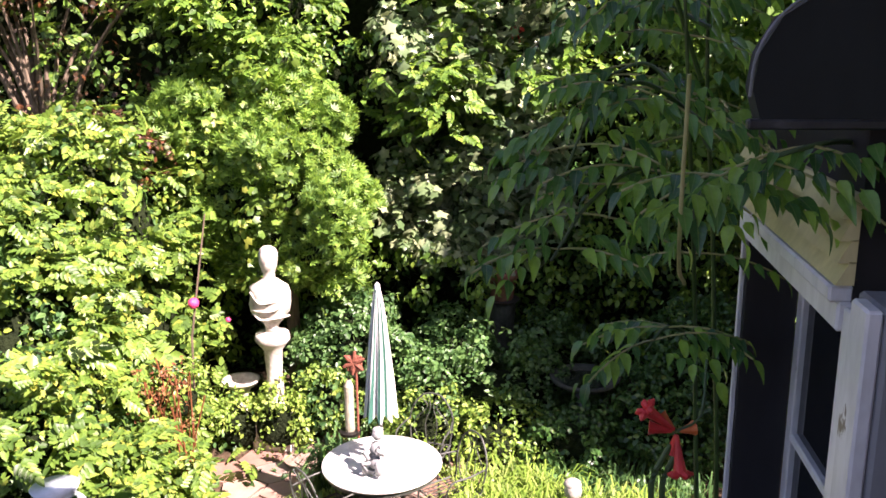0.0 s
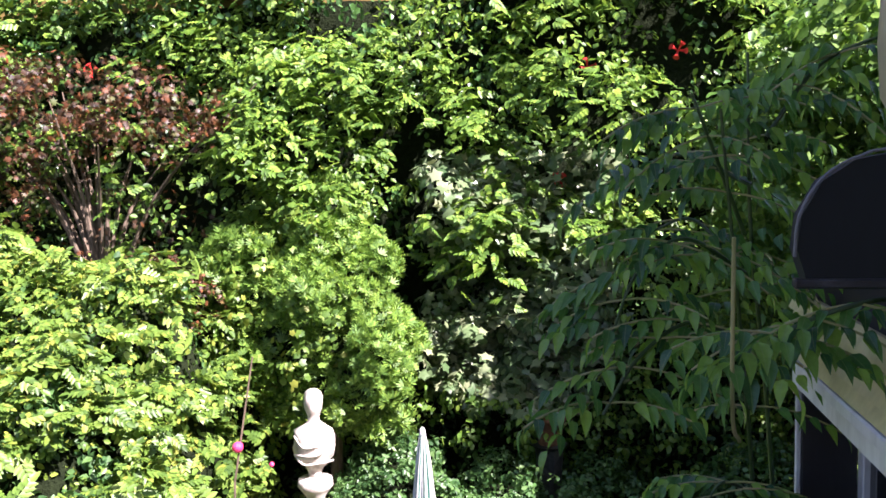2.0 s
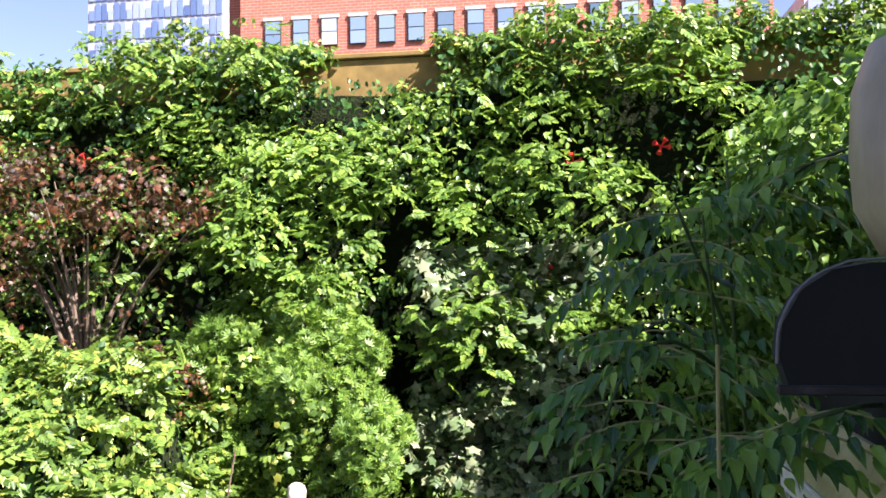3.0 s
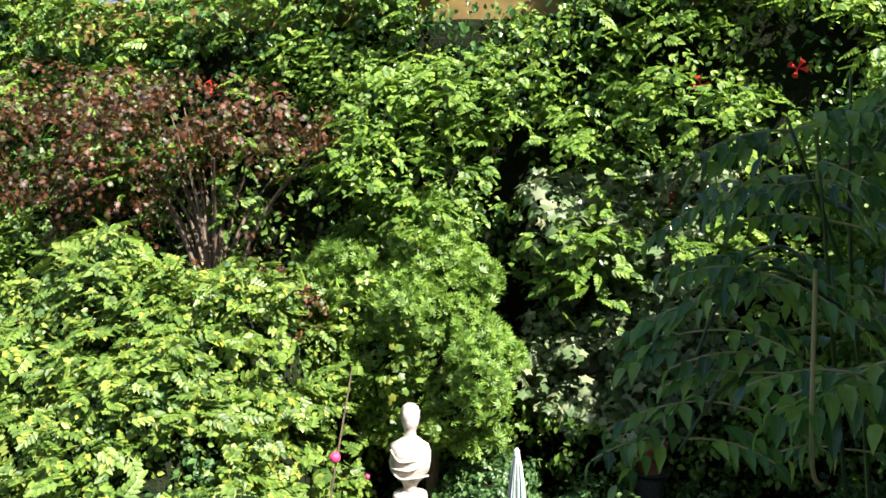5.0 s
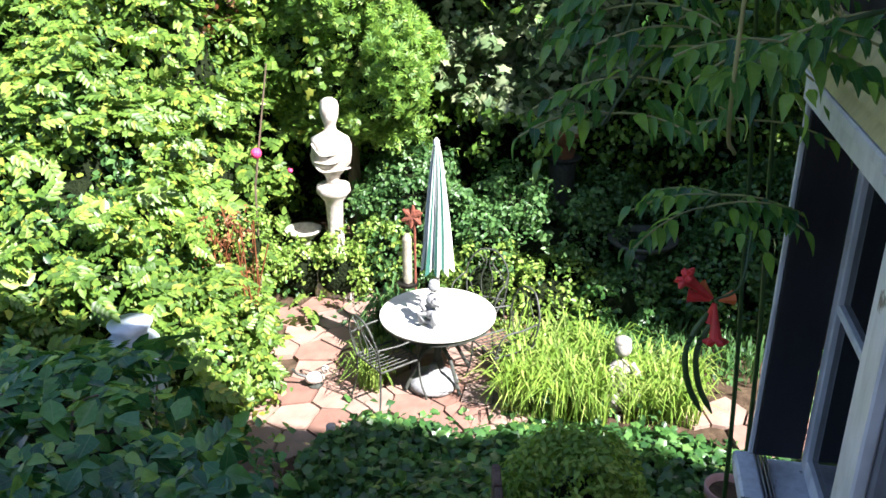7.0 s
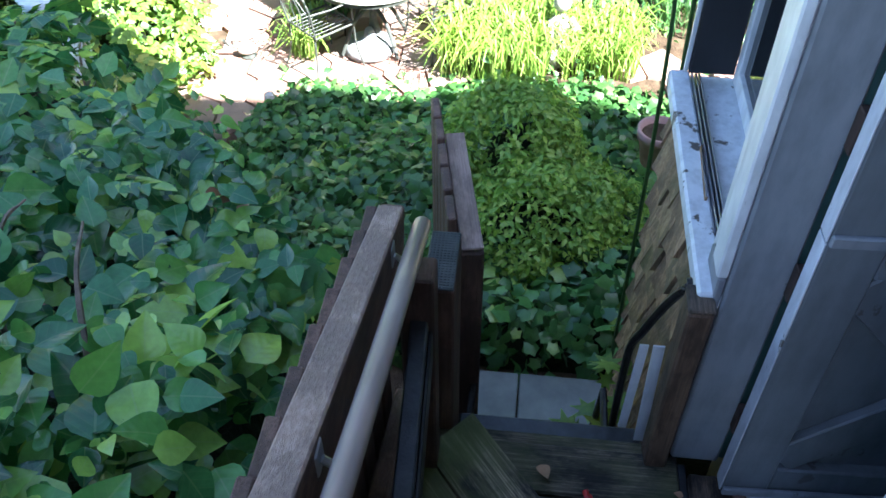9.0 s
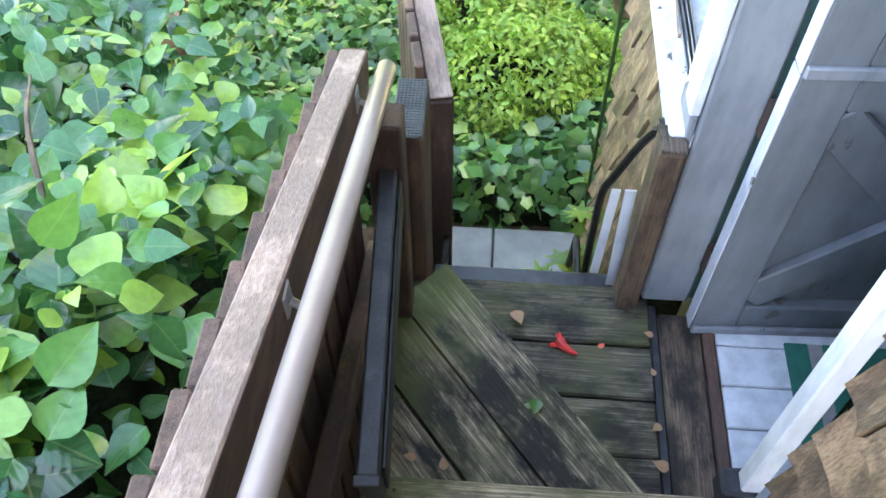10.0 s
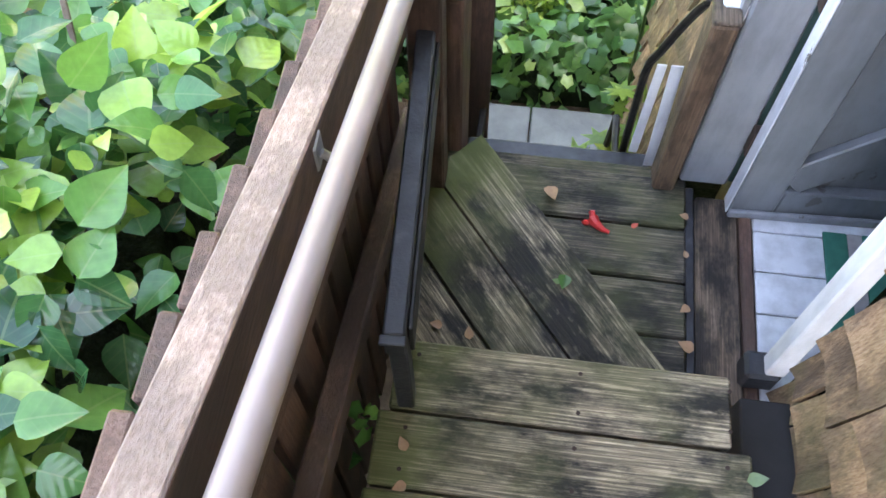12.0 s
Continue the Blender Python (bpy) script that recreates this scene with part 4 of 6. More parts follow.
patio = empty("patio", (0, 0, 0), "reddish irregular flagstone patio and path", "patio", kind="structure")
cells = []
for ix in range(13):
    for iy in range(14):
        cx, cy = -3.6 + ix * 0.42 + 0.21 * (iy % 2) + RNG.uniform(-0.09, 0.09), 3.5 + iy * 0.36 + RNG.uniform(-0.07, 0.07)
        cells.append((cx, cy))
cells = np.array(cells)
for cx, cy in cells:
    if not inside_patio(np.array([cx]), np.array([cy]))[0]:
        continue
    # a stone is the cell of the nearest-point pattern, cut back for the joint
    poly = [Vector((cx + 0.5 * math.cos(a), cy + 0.5 * math.sin(a))) for a in np.linspace(0, 2 * math.pi, 16, endpoint=False)]
    for ox, oy in cells:
        d = Vector((ox - cx, oy - cy))
        if d.length < 1e-6 or d.length > 1.05:
            continue
        lim = d.length / 2 - 0.012
        u = d.normalized()
        out = []
        for i, p in enumerate(poly):
            q = poly[(i + 1) % len(poly)]
            dp, dq = (p - Vector((cx, cy))).dot(u) - lim, (q - Vector((cx, cy))).dot(u) - lim
            if dp <= 0:
                out.append(p)
            if dp * dq < 0:
                out.append(p + (q - p) * (dp / (dp - dq)))
        poly = out
        if len(poly) < 3:
            break
    if len(poly) < 3:
        continue
    top = 0.02 + RNG.uniform(-0.006, 0.006) + float(ground_h(np.array([cx]), np.array([cy]))[0])
    bm = bmesh.new()
    hi = [bm.verts.new((p.x - cx, p.y - cy, top)) for p in poly]
    lo = [bm.verts.new(((p.x - cx) * 1.02, (p.y - cy) * 1.02, top - 0.06)) for p in poly]
    bm.faces.new(hi)
    for i in range(len(poly)):
        bm.faces.new((lo[i], lo[(i + 1) % len(poly)], hi[(i + 1) % len(poly)], hi[i]))
    ob = part("flagstone", bm, M["flag"], patio)
    ob.location = (cx, cy, 0)

TX, TY = -1.418, 6.86
table = empty("patio_table", (TX, TY, 0.02), "round pale stone topped patio table on a dark pedestal", "table")
smooth(part("tabletop", lathe([(0.05, 0.665), (0.47, 0.668), (0.525, 0.675), (0.535, 0.688), (0.533, 0.698), (0.52, 0.703), (0.03, 0.704)], 64), M["table_top"], table))
part("rim", lathe([(0.48, 0.63), (0.505, 0.63), (0.505, 0.666), (0.48, 0.666)], 48), M["dark_metal"], table)
part("pedestal", lathe([(0.05, 0.1), (0.06, 0.14), (0.035, 0.25), (0.03, 0.5), (0.05, 0.6), (0.12, 0.664)], 18), M["dark_metal"], table)
for i in range(4):
    a = math.pi / 4 + i * math.pi / 2
    c, s = math.cos(a), math.sin(a)
    part("leg", tube(curve_pts([(0.05 * c, 0.05 * s, 0.4), (0.2 * c, 0.2 * s, 0.3), (0.3 * c, 0.3 * s, 0.12), (0.36 * c, 0.36 * s, 0.01)], 5), 0.018, 8), M["dark_metal"], table)
base = empty("umbrella_stand", (TX - 0.02, TY - 0.12, 0.03), "grey round parasol foot under the table", "umbrella stand")
smooth(part("foot", lathe([(0.23, 0.0), (0.235, 0.03), (0.225, 0.07), (0.16, 0.1), (0.06, 0.125), (0.04, 0.2), (0.03, 0.22)], 32), M["grey_stone"], base))

# the closed parasol: folds of cloth round the pole, alternately green and white
par = empty("parasol", (TX, TY, 0.72), "closed parasol with green and white stripes", "parasol")
part("pole", tube([(0, 0, -0.05), (0, 0, 1.6)], 0.019, 12), M["white_stone"], par)
part("finial", lathe([(0.02, 1.585), (0.028, 1.6), (0.024, 1.64), (0.008, 1.66)], 12), M["white"], par)
n_f = 72
for colour in (0, 1):
    bm = bmesh.new()
    hs = np.linspace(0, 1, 16)
    ring_of = []
    for h in hs:
        row = []
        for j in range(n_f + 1):
            a = 2 * math.pi * j / n_f
            densew = 0.105 * (1 - h) ** 0.75 + 0.024
            fold = 1 + 0.22 * math.cos(9 * a + 0.5 * math.sin(3 * h)) * (1 - 0.5 * h) + 0.06 * math.sin(23 * a + 4 * h)
            z = 1.6 - 1.14 * (1 - h) - 0.03 * math.cos(9 * a) * (1 - h)
            row.append((densew * fold * math.cos(a + 0.25 * h), densew * fold * math.sin(a + 0.25 * h), z))
        ring_of.append(row)
    made = {}
    for i in range(len(hs) - 1):
        for j in range(n_f):
            if (1 if (j // 2) % 3 == 0 else 0) != colour:
                continue
            vs = []
            for (p, q) in ((i, j), (i, j + 1), (i + 1, j + 1), (i + 1, j)):
                if (p, q) not in made:
                    made[(p, q)] = bm.verts.new(ring_of[p][q])
                vs.append(made[(p, q)])
            bm.faces.new(vs)
    smooth(part("canopy_stripes", bm, M["par_green"] if colour else M["par_white"], par, "green cloth stripes" if colour else "white cloth stripes"))


def figure(name, at, h, mat, label, cat="statue", lean=0.0, rz=0):
    """A small plain seated stone figure as one mesh: base, legs, body, head."""
    bm = bmesh.new()

    def ball(c, r, sc=(1, 1, 1)):
        bmesh.ops.create_icosphere(bm, subdivisions=2, radius=r * h, matrix=Matrix.Translation([q * h for q in c]) @ Matrix.Diagonal((*sc, 1)))
    box((-0.16 * h, -0.14 * h, 0), (0.16 * h, 0.14 * h, 0.1 * h), 0.012 * h, bm)
    ball((0.0, 0.0, 0.27), 0.19, (1, 0.9, 0.95))
    ball((0.02 + lean, 0, 0.5), 0.15, (1, 0.85, 1.25))
    ball((0.04 + lean, 0, 0.83), 0.115, (0.95, 0.95, 1.08))
    ball((0.04 + lean, 0.025, 0.9), 0.1, (1.1, 1.1, 0.7))
    tube([Vector(p) * h for p in ((-0.1, -0.05, 0.62), (-0.17, -0.14, 0.45), (-0.05, -0.2, 0.36))], 0.05 * h, 8, bm)
    tube([Vector(p) * h for p in ((0.12, -0.05, 0.62), (0.2, -0.12, 0.48), (0.12, -0.2, 0.6))], 0.05 * h, 8, bm)
    tube([Vector(p) * h for p in ((-0.08, -0.1, 0.25), (-0.16, -0.24, 0.28), (-0.12, -0.22, 0.08))], 0.07 * h, 8, bm)
    tube([Vector(p) * h for p in ((0.1, -0.1, 0.25), (0.17, -0.22, 0.3), (0.15, -0.22, 0.08))], 0.07 * h, 8, bm)
    ob = smooth(part(name, bm, mat))
    ob.matrix_world = pose(*at, 0, 0, rz)
    return tagged(ob, label, cat)


figure("cherub_statue", (-1.43, 6.66, 0.725), 0.44, M["grey_stone"], "small grey stone figure seated on the table", rz=-15)
figure("stone_figure", (0.25, 6.75, 0.0), 0.72, M["old_stone"], "pale weathered stone figure standing in the grass", rz=20, lean=-0.02)
figure("white_figure", (-2.02, 5.45, 0.0), 0.4, M["white_stone"], "small white stone figure at the edge of the ivy", rz=10)

# bust on a column: one plain mesh
bm = lathe([(0.19, 0.0), (0.19, 0.06), (0.12, 0.1), (0.1, 0.2), (0.085, 0.5), (0.1, 0.78), (0.16, 0.86), (0.19, 0.9), (0.18, 0.97), (0.09, 1.0)], 24)
torso = [(0.08, 0.99), (0.07, 1.04), (0.085, 1.08), (0.15, 1.14), (0.2, 1.22), (0.222, 1.32), (0.22, 1.42), (0.19, 1.5), (0.11, 1.555), (0.066, 1.59), (0.06, 1.64), (0.075, 1.68), (0.092, 1.73), (0.1, 1.79), (0.098, 1.85), (0.08, 1.9), (0.045, 1.93), (0.01, 1.94)]
top_bm = lathe(torso, 28)
for v in top_bm.verts:
    z = v.co.z
    if 1.1 < z < 1.56:
        v.co.y *= 0.72
        a = math.atan2(v.co.y, v.co.x)
        ripple = 0.016 * math.sin(26 * z + 2.2 * a) + 0.01 * math.sin(41 * z - 3 * a)
        v.co.x += ripple * math.cos(a)
        v.co.y += ripple * math.sin(a)
    elif z > 1.68:
        a = math.atan2(v.co.y, v.co.x)
        r2 = 0.007 * math.sin(5 * a) * (z > 1.8) + (0.014 if abs(a + math.pi / 2) < 0.25 and 1.7 < z < 1.78 else 0)
        v.co.x += r2 * math.cos(a)
        v.co.y += r2 * math.sin(a)
tmp = bpy.data.meshes.new("bust_top")
top_bm.to_mesh(tmp)
top_bm.free()
bm.from_mesh(tmp)
bpy.data.meshes.remove(tmp)
for z0, tilt in ((1.2, 0.05), (1.29, -0.04), (1.38, 0.07)):
    tube(curve_pts([(-0.2, -0.06, z0 + tilt), (-0.1, -0.15, z0 - 0.03), (0.05, -0.16, z0 - 0.02), (0.2, -0.06, z0 - tilt + 0.03)], 6), 0.013, 7, bm)
bust = smooth(part("bust_on_column", bm, M["white_stone"]))
bust.matrix_world = pose(-2.92, 8.52, 0.33, 0, 0, 12)
tagged(bust, "white stone bust on a slender stone column", "statue")
bm = box((-0.22, -0.22, 0), (0.22, 0.22, 0.33), 0.02)
plinth = part("plinth", bm, M["white_stone"])
plinth.location = (-2.92, 8.52, 0)
tagged(plinth, "square white stone plinth under the bust", "plinth")

# rusty garden ornament with a hanging feeder
orn = empty("garden_stake", (-1.78, 7.45, 0), "rusty iron garden stake with a hanging bird feeder", "bird feeder")
part("stake", tube([(0.02, 0, 0), (0.02, 0, 1.35)], 0.012, 8), M["rust"], orn)
bm = bmesh.new()
for a in range(6):
    c, s = math.cos(a * math.pi / 3 + 0.4), math.sin(a * math.pi / 3 + 0.4)
    tube(curve_pts([(0, 0, 1.42), (0.06 * c, -0.01, 1.42 + 0.06 * s), (0.11 * c, -0.02, 1.42 + 0.12 * s)], 4), [0.03, 0.03, 0.03, 0.028, 0.026, 0.024, 0.02, 0.016, 0.01][:9], 7, bm)
box((-0.07, -0.012, 1.33), (0.08, 0.012, 1.49), 0.01, bm)
part("emblem", bm, M["rust"], orn)
part("feeder_tube", lathe([(0.045, 0.72), (0.048, 0.74), (0.048, 1.18), (0.02, 1.24)], 14, at=(-0.06, 0, 0)), M["feeder"], orn, "pale plastic feeder tube")
part("seed_tray", lathe([(0.03, 0.68), (0.1, 0.69), (0.105, 0.72), (0.05, 0.722)], 16, at=(-0.06, 0, 0)), M["iron"], orn)
part("hook", tube([(0.02, 0, 1.28), (-0.06, 0, 1.3), (-0.06, 0, 1.235)], 0.006, 6), M["iron"], orn)


def wire_chair(at, rz):
    """A weathered wire garden chair with looped back."""
    ch = empty("wire_chair", at, "weathered green-grey wire garden chair beside the table", "chair", "chairs round the table", rz=rz)
    for x, y in ((-0.2, -0.2), (0.2, -0.2), (-0.19, 0.2), (0.19, 0.2)):
        part("leg", tube(curve_pts([(x, y, 0.42), (x * 1.05, y * 1.05, 0.2), (x * 1.25, y * 1.25, 0.0)], 4), 0.009, 7), M["dark_metal"], ch)
    bm = bmesh.new()
    for i in range(9):
        x = -0.2 + i * 0.05
        part("seat_bar", tube([(x, -0.21, 0.425), (x, 0.2, 0.425)], 0.005, 6), M["dark_metal"], ch)
    tube([(-0.21, -0.21, 0.425), (0.21, -0.21, 0.425), (0.21, 0.2, 0.425), (-0.21, 0.2, 0.425), (-0.21, -0.21, 0.425)], 0.01, 7, bm)
    part("seat", bm, M["dark_metal"], ch)
    bm = bmesh.new()
    tube(curve_pts([(-0.2, 0.2, 0.42), (-0.22, 0.25, 0.7), (-0.12, 0.28, 0.88), (0, 0.29, 0.92), (0.12, 0.28, 0.88), (0.22, 0.25, 0.7), (0.2, 0.2, 0.42)], 5), 0.009, 7, bm)
    for x in (-0.12, -0.04, 0.04, 0.12):
        tube(curve_pts([(x, 0.2, 0.43), (x * 1.5, 0.235, 0.62), (x * 0.4, 0.265, 0.78), (x, 0.28, 0.88)], 5), 0.005, 6, bm)
    part("backrest", bm, M["dark_metal"], ch)
    for s in (-1, 1):
        part("armrest", tube(curve_pts([(s * 0.215, 0.24, 0.66), (s * 0.25, 0.05, 0.66), (s * 0.24, -0.14, 0.64), (s * 0.2, -0.2, 0.44)], 4), 0.008, 7), M["dark_metal"], ch)
    return ch


wire_chair((-1.80, 6.47, 0.02), 138)
wire_chair((-0.82, 6.9, 0.02), -50)
wire_chair((-1.15, 7.62, 0.02), -10)

dog = empty("garden_ornament", (-2.52, 6.52, 0.02), "small dark metal bird ornament on the flagstones", "ornament", rz=30)
bm = bmesh.new()
bmesh.ops.create_icosphere(bm, subdivisions=2, radius=0.07, matrix=Matrix.Translation((0, 0, 0.09)) @ Matrix.Diagonal((1.4, 0.9, 0.9, 1)))
bmesh.ops.create_icosphere(bm, subdivisions=2, radius=0.04, matrix=Matrix.Translation((0.1, 0, 0.16)))
smooth(part("body", bm, M["white_stone"], dog))
part("wing", tube(curve_pts([(-0.05, 0, 0.1), (-0.16, 0.02, 0.15), (-0.2, 0.0, 0.22)], 4), 0.014, 6), M["dark_metal"], dog)
part("foot", lathe([(0.07, 0), (0.07, 0.02), (0.02, 0.03), (0.02, 0.06)], 12), M["dark_metal"], dog)


def flower_pot(name, at, rad, h, mat, label):
    th = empty(name, at, label, "flower pot")
    smooth(part("pot", lathe([(rad * 0.62, 0), (rad * 0.66, 0.01), (rad * 0.9, h * 0.75), (rad, h * 0.76), (rad * 1.03, h), (rad * 0.9, h), (rad * 0.86, h * 0.85), (0.02, h * 0.82)], 28), mat, th))
    part("soil", lathe([(0.02, h * 0.80), (rad * 0.85, h * 0.83), (rad * 0.8, h * 0.86), (0.02, h * 0.87)], 18), M["soil"], th)
    return th


flower_pot("terracotta_pot", (-0.52, 10.0, 1.3), 0.2, 0.36, M["terracotta"], "terracotta pot standing high in the shade")
pot_stand = part("pot_stand", lathe([(0.2, 0.0), (0.16, 0.1), (0.12, 0.6), (0.17, 1.25), (0.22, 1.298)], 16), M["dark_metal"])
pot_stand.location = (-0.52, 10.0, 0)
tagged(pot_stand, "dark stone stand under the terracotta pot", "stand")
flower_pot("pink_pot", (0.78, 3.98, 1.12), 0.125, 0.24, M["pot_pink"], "pale pink plastic pot by the house corner")

bb = empty("bird_bath", (0.44, 8.8, 0), "shaded dark stone bird bath with water", "bird bath")
smooth(part("basin", lathe([(0.05, 0.66), (0.22, 0.7), (0.36, 0.78), (0.38, 0.82), (0.34, 0.82), (0.22, 0.755), (0.03, 0.75)], 32), M["dark_metal"], bb))
part("water", lathe([(0.02, 0.77), (0.26, 0.775), (0.26, 0.783), (0.02, 0.784)], 28), M["water"], bb)
part("column", lathe([(0.2, 0), (0.18, 0.08), (0.09, 0.14), (0.07, 0.4), (0.1, 0.67)], 18), M["grey_stone"], bb)
# half hidden by leaves
ring = empty("white_basin", (-3.33, 8.58, 0), "white stone basin half hidden by shrubs", "basin")
ring.scale = (1, 1, 0.63)
smooth(part("bowl", lathe([(0.08, 1.0), (0.15, 1.03), (0.2, 1.12), (0.21, 1.15), (0.175, 1.15), (0.14, 1.08), (0.04, 1.04)], 30), M["white_stone"], ring))
part("column", lathe([(0.16, 0), (0.14, 0.08), (0.07, 0.16), (0.06, 0.8), (0.11, 1.0)], 16), M["white_stone"], ring)
plinth2 = part("urn_stand", box((-0.2, -0.2, 0), (0.2, 0.2, 0.158), 0.02), M["old_stone"])
plinth2.location = (-3.5, 5.25, 0)
tagged(plinth2, "square stone block under the urn", "stand")
urn = empty("blue_urn", (-3.5, 5.25, 0.16), "pale blue glazed urn seen between leaves", "urn")
smooth(part("body", lathe([(0.12, 0.0), (0.16, 0.05), (0.2, 0.4), (0.24, 0.75), (0.2, 0.95), (0.13, 1.02), (0.17, 1.1)], 28), M["blue_white"], urn))

# ---- far buildings and the garden wall ----
gw = tagged(part("garden_wall", box((-16, 11.35, 0), (7, 11.7, 7.34), 0.01), M["wall_plaster"]), "high ochre garden wall covered by creepers", "wall", kind="structure")
part("coping", box((-16.05, 11.3, 7.344), (7.05, 11.75, 7.42), 0.015), M["wall_plaster"], gw)
part("raised_end", box((-16, 11.36, 7.424), (-9.3, 11.69, 7.75), 0.01), M["wall_plaster"], gw)
tagged(part("side_wall", box((6.9, 2.2, 0), (7.2, 11.3, 5.5), 0), M["wall_plaster"]), "side wall of the garden", "wall", kind="structure")

brick = empty("brick_building", (-4, 45, 0), "red brick building with rows of windows behind the wall", "building")
brick.scale = (1, 1, 1.08)
bx0, bx1 = -14.2, 14.0
part("wall", box((bx0, 0, 0), (bx1, 14, 23), 0), M["brick"], brick)
for fl, z in enumerate((15.45, 18.9)):
    for i in range(17):
        x = bx0 + 1.9 + i * 1.6
        w = part("window", box((x - 0.46, -0.1, z), (x + 0.46, 0.02, z + 1.4), 0), M["dark_metal"], brick)
        part("pane", box((x - 0.41, -0.14, z + 0.06), (x + 0.41, -0.101, z + 0.68), 0), M["far_window"], w)
        part("pane", box((x - 0.41, -0.14, z + 0.73), (x + 0.41, -0.101, z + 1.35), 0), M["far_window"], w)
        part("lintel", box((x - 0.55, -0.12, z + 1.42), (x + 0.55, 0.02, z + 1.58), 0), M["white_stone"], brick)
part("parapet", box((bx0 - 0.2, -0.3, 23.0), (bx1 + 0.2, 14, 23.6), 0.05), M["brick"], brick)
part("side_wing", box((bx0 - 1.9, 3, 0), (bx0 - 0.01, 14, 21), 0), M["brick"], brick)
tower = empty("glass_tower", (-30.5, 60, 0), "blue grey glass office tower", "building")
part("frame", box((-5.9, 0, 0), (5.0, 10, 48), 0), M["tower_frame"], tower)
for i in range(21):
    for j in range(9):
        x, z = -5.8 + i * 0.51, 16 + j * 1.5
        part("pane", box((x + 0.04, -0.08, z + 0.1), (x + 0.44, -0.005, z + 1.38 - 0.5 * ((i * 7 + j * 3) % 3 == 0)), 0), M["tower"], tower)
blk = empty("grey_building", (14.5, 55, 0), "small grey glass building far off", "building")
part("frame", box((-0.5, 0, 0), (3.2, 8, 21.3), 0), M["tower_frame"], blk)
for j in range(5):
    part("window", box((-0.3, -0.1, 15.2 + j * 1.2), (3.0, -0.005, 15.9 + j * 1.2), 0), M["tower"], blk)

# ---- plants ----
OV, OVF, LOB, PIN, SPR, IVY = leaf_ovate(), leaf_fine(0.38, 0.1, 0.2, 8), leaf_lobed(7, 0.36), leaf_pinnate(), leaf_spray(), leaf_lobed(5, 0.62)
OVN = leaf_ovate(0.24, 0.06, 0.12)


def plant(name, at, label, cat, group="", kind=""):
    return empty(name, (0, 0, 0), label, cat, group, kind)


# creeper on the garden wall
creeper = plant("wall_creeper", 0, "dense green creeper hanging over the garden wall", "creeper", kind="stuff")


def wall_points(n, x0, x1, z0, z1, bulge, seed):
    x, z = RNG.uniform(x0, x1, n), RNG.uniform(z0, z1, n)
    p = np.stack([x, 0 * x, z], 1)
    b = bulge * (0.55 + 0.8 * rough(p * np.array((1, 1, 1.5)), 0.8, seed) + 0.45 * rough(p, 0.4, seed + 5))
    lean = 0.55 * np.clip((6.8 - z) / 4.5, 0, 1.2) * np.clip((-1.6 - x) / 2.5, 0, 1)
    p[:, 1] = 11.25 - np.clip(b, 0.0, 2) - lean
    out = np.stack([0 * x, -np.ones(n), 0.35 + 0 * x], 1)
    return p, out


def deep(p, few):
    """Thins the creeper in its dark hollows below the overhanging growth."""
    out = np.ones(len(p), bool)
    for x, z, rx, rz in ((0.6, 6.15, 1.4, 0.42), (0.9, 5.1, 0.9, 0.5), (-2.0, 4.6, 0.55, 0.8), (-6.2, 6.35, 1.0, 0.2), (-3.0, 6.5, 0.8, 0.16), (-0.4, 4.7, 0.5, 0.4), (-6.1, 4.4, 1.9, 0.75), (-2.1, 3.6, 0.35, 0.9)):
        d = ((p[:, 0] - x) / rx) ** 2 + ((p[:, 2] - z) / rz) ** 2 + 0.5 * rough(p, 1.6, 91)
        out &= (d > 1) | (RNG.random(len(p)) < few)
    return out


c, o = wall_points(3300, -13.5, 4.5, 0.3, 7.62, 1.0, 11)
gap = (rough(c, 0.9, 31) > -0.42) & deep(c, 0.3)
top = c[:, 2] > 7.1
bare = lambda q: ((np.abs(q[:, 0] + 2.55) < 0.75) & (q[:, 2] > 6.85 + 0.3 * np.abs(q[:, 0] + 2.5))) | ((np.abs(q[:, 0] + 6.75) < 0.3) & (q[:, 2] > 7.2))
hole = bare(c) | top & (lattice(c * np.array((0.8, 0, 0)) + 5, 77) < -0.42)
p, oo = sprigs(c[gap & ~hole], o[gap & ~hole], 15, 0.23)
c, o = wall_points(1300, -12.5, 4.5, 2.0, 7.55, 1.05, 11)
dense = (rough(c, 0.9, 31) > -0.42) & deep(c, 0.22) & ~bare(c)
c, o = c[dense], o[dense]
p2, oo2 = shoots(c, np.tile((0.1, -0.8, 0.1), (len(c), 1)), 12, 0.5, 0.75)
p, oo = np.concatenate([p, p2]), np.concatenate([oo, oo2])
pale = (np.abs(p[:, 0] + 0.95) < 1.05 + 0.25 * np.sin(3 * p[:, 2])) & (p[:, 2] > 1.9) & (p[:, 2] < 4.75)
foliage("creeper_leaves", p[~pale], oo[~pale], 0.088, OV, M["leaf_wall"], creeper, hang=0.7, kind="stuff")
thin = RNG.random(pale.sum()) < 0.7
foliage("pale_leaves", p[pale][thin], oo[pale][thin], 0.14, leaf_lobed(5, 0.5), M["leaf_pale"], creeper, hang=0.8, kind="stuff")
c, o = wall_points(330, -1.95, 0.3, 1.7, 4.75, 0.9, 11)
p, oo = sprigs(c, o, 11, 0.24)
foliage("pale_leaves", p, oo, 0.125, leaf_lobed(5, 0.5), M["leaf_pale"], creeper, hang=0.8, kind="stuff")
c, o = wall_points(300, -14.5, -8.6, 6.6, 7.75, 0.6, 14)
p, oo = sprigs(c, o, 14, 0.22)
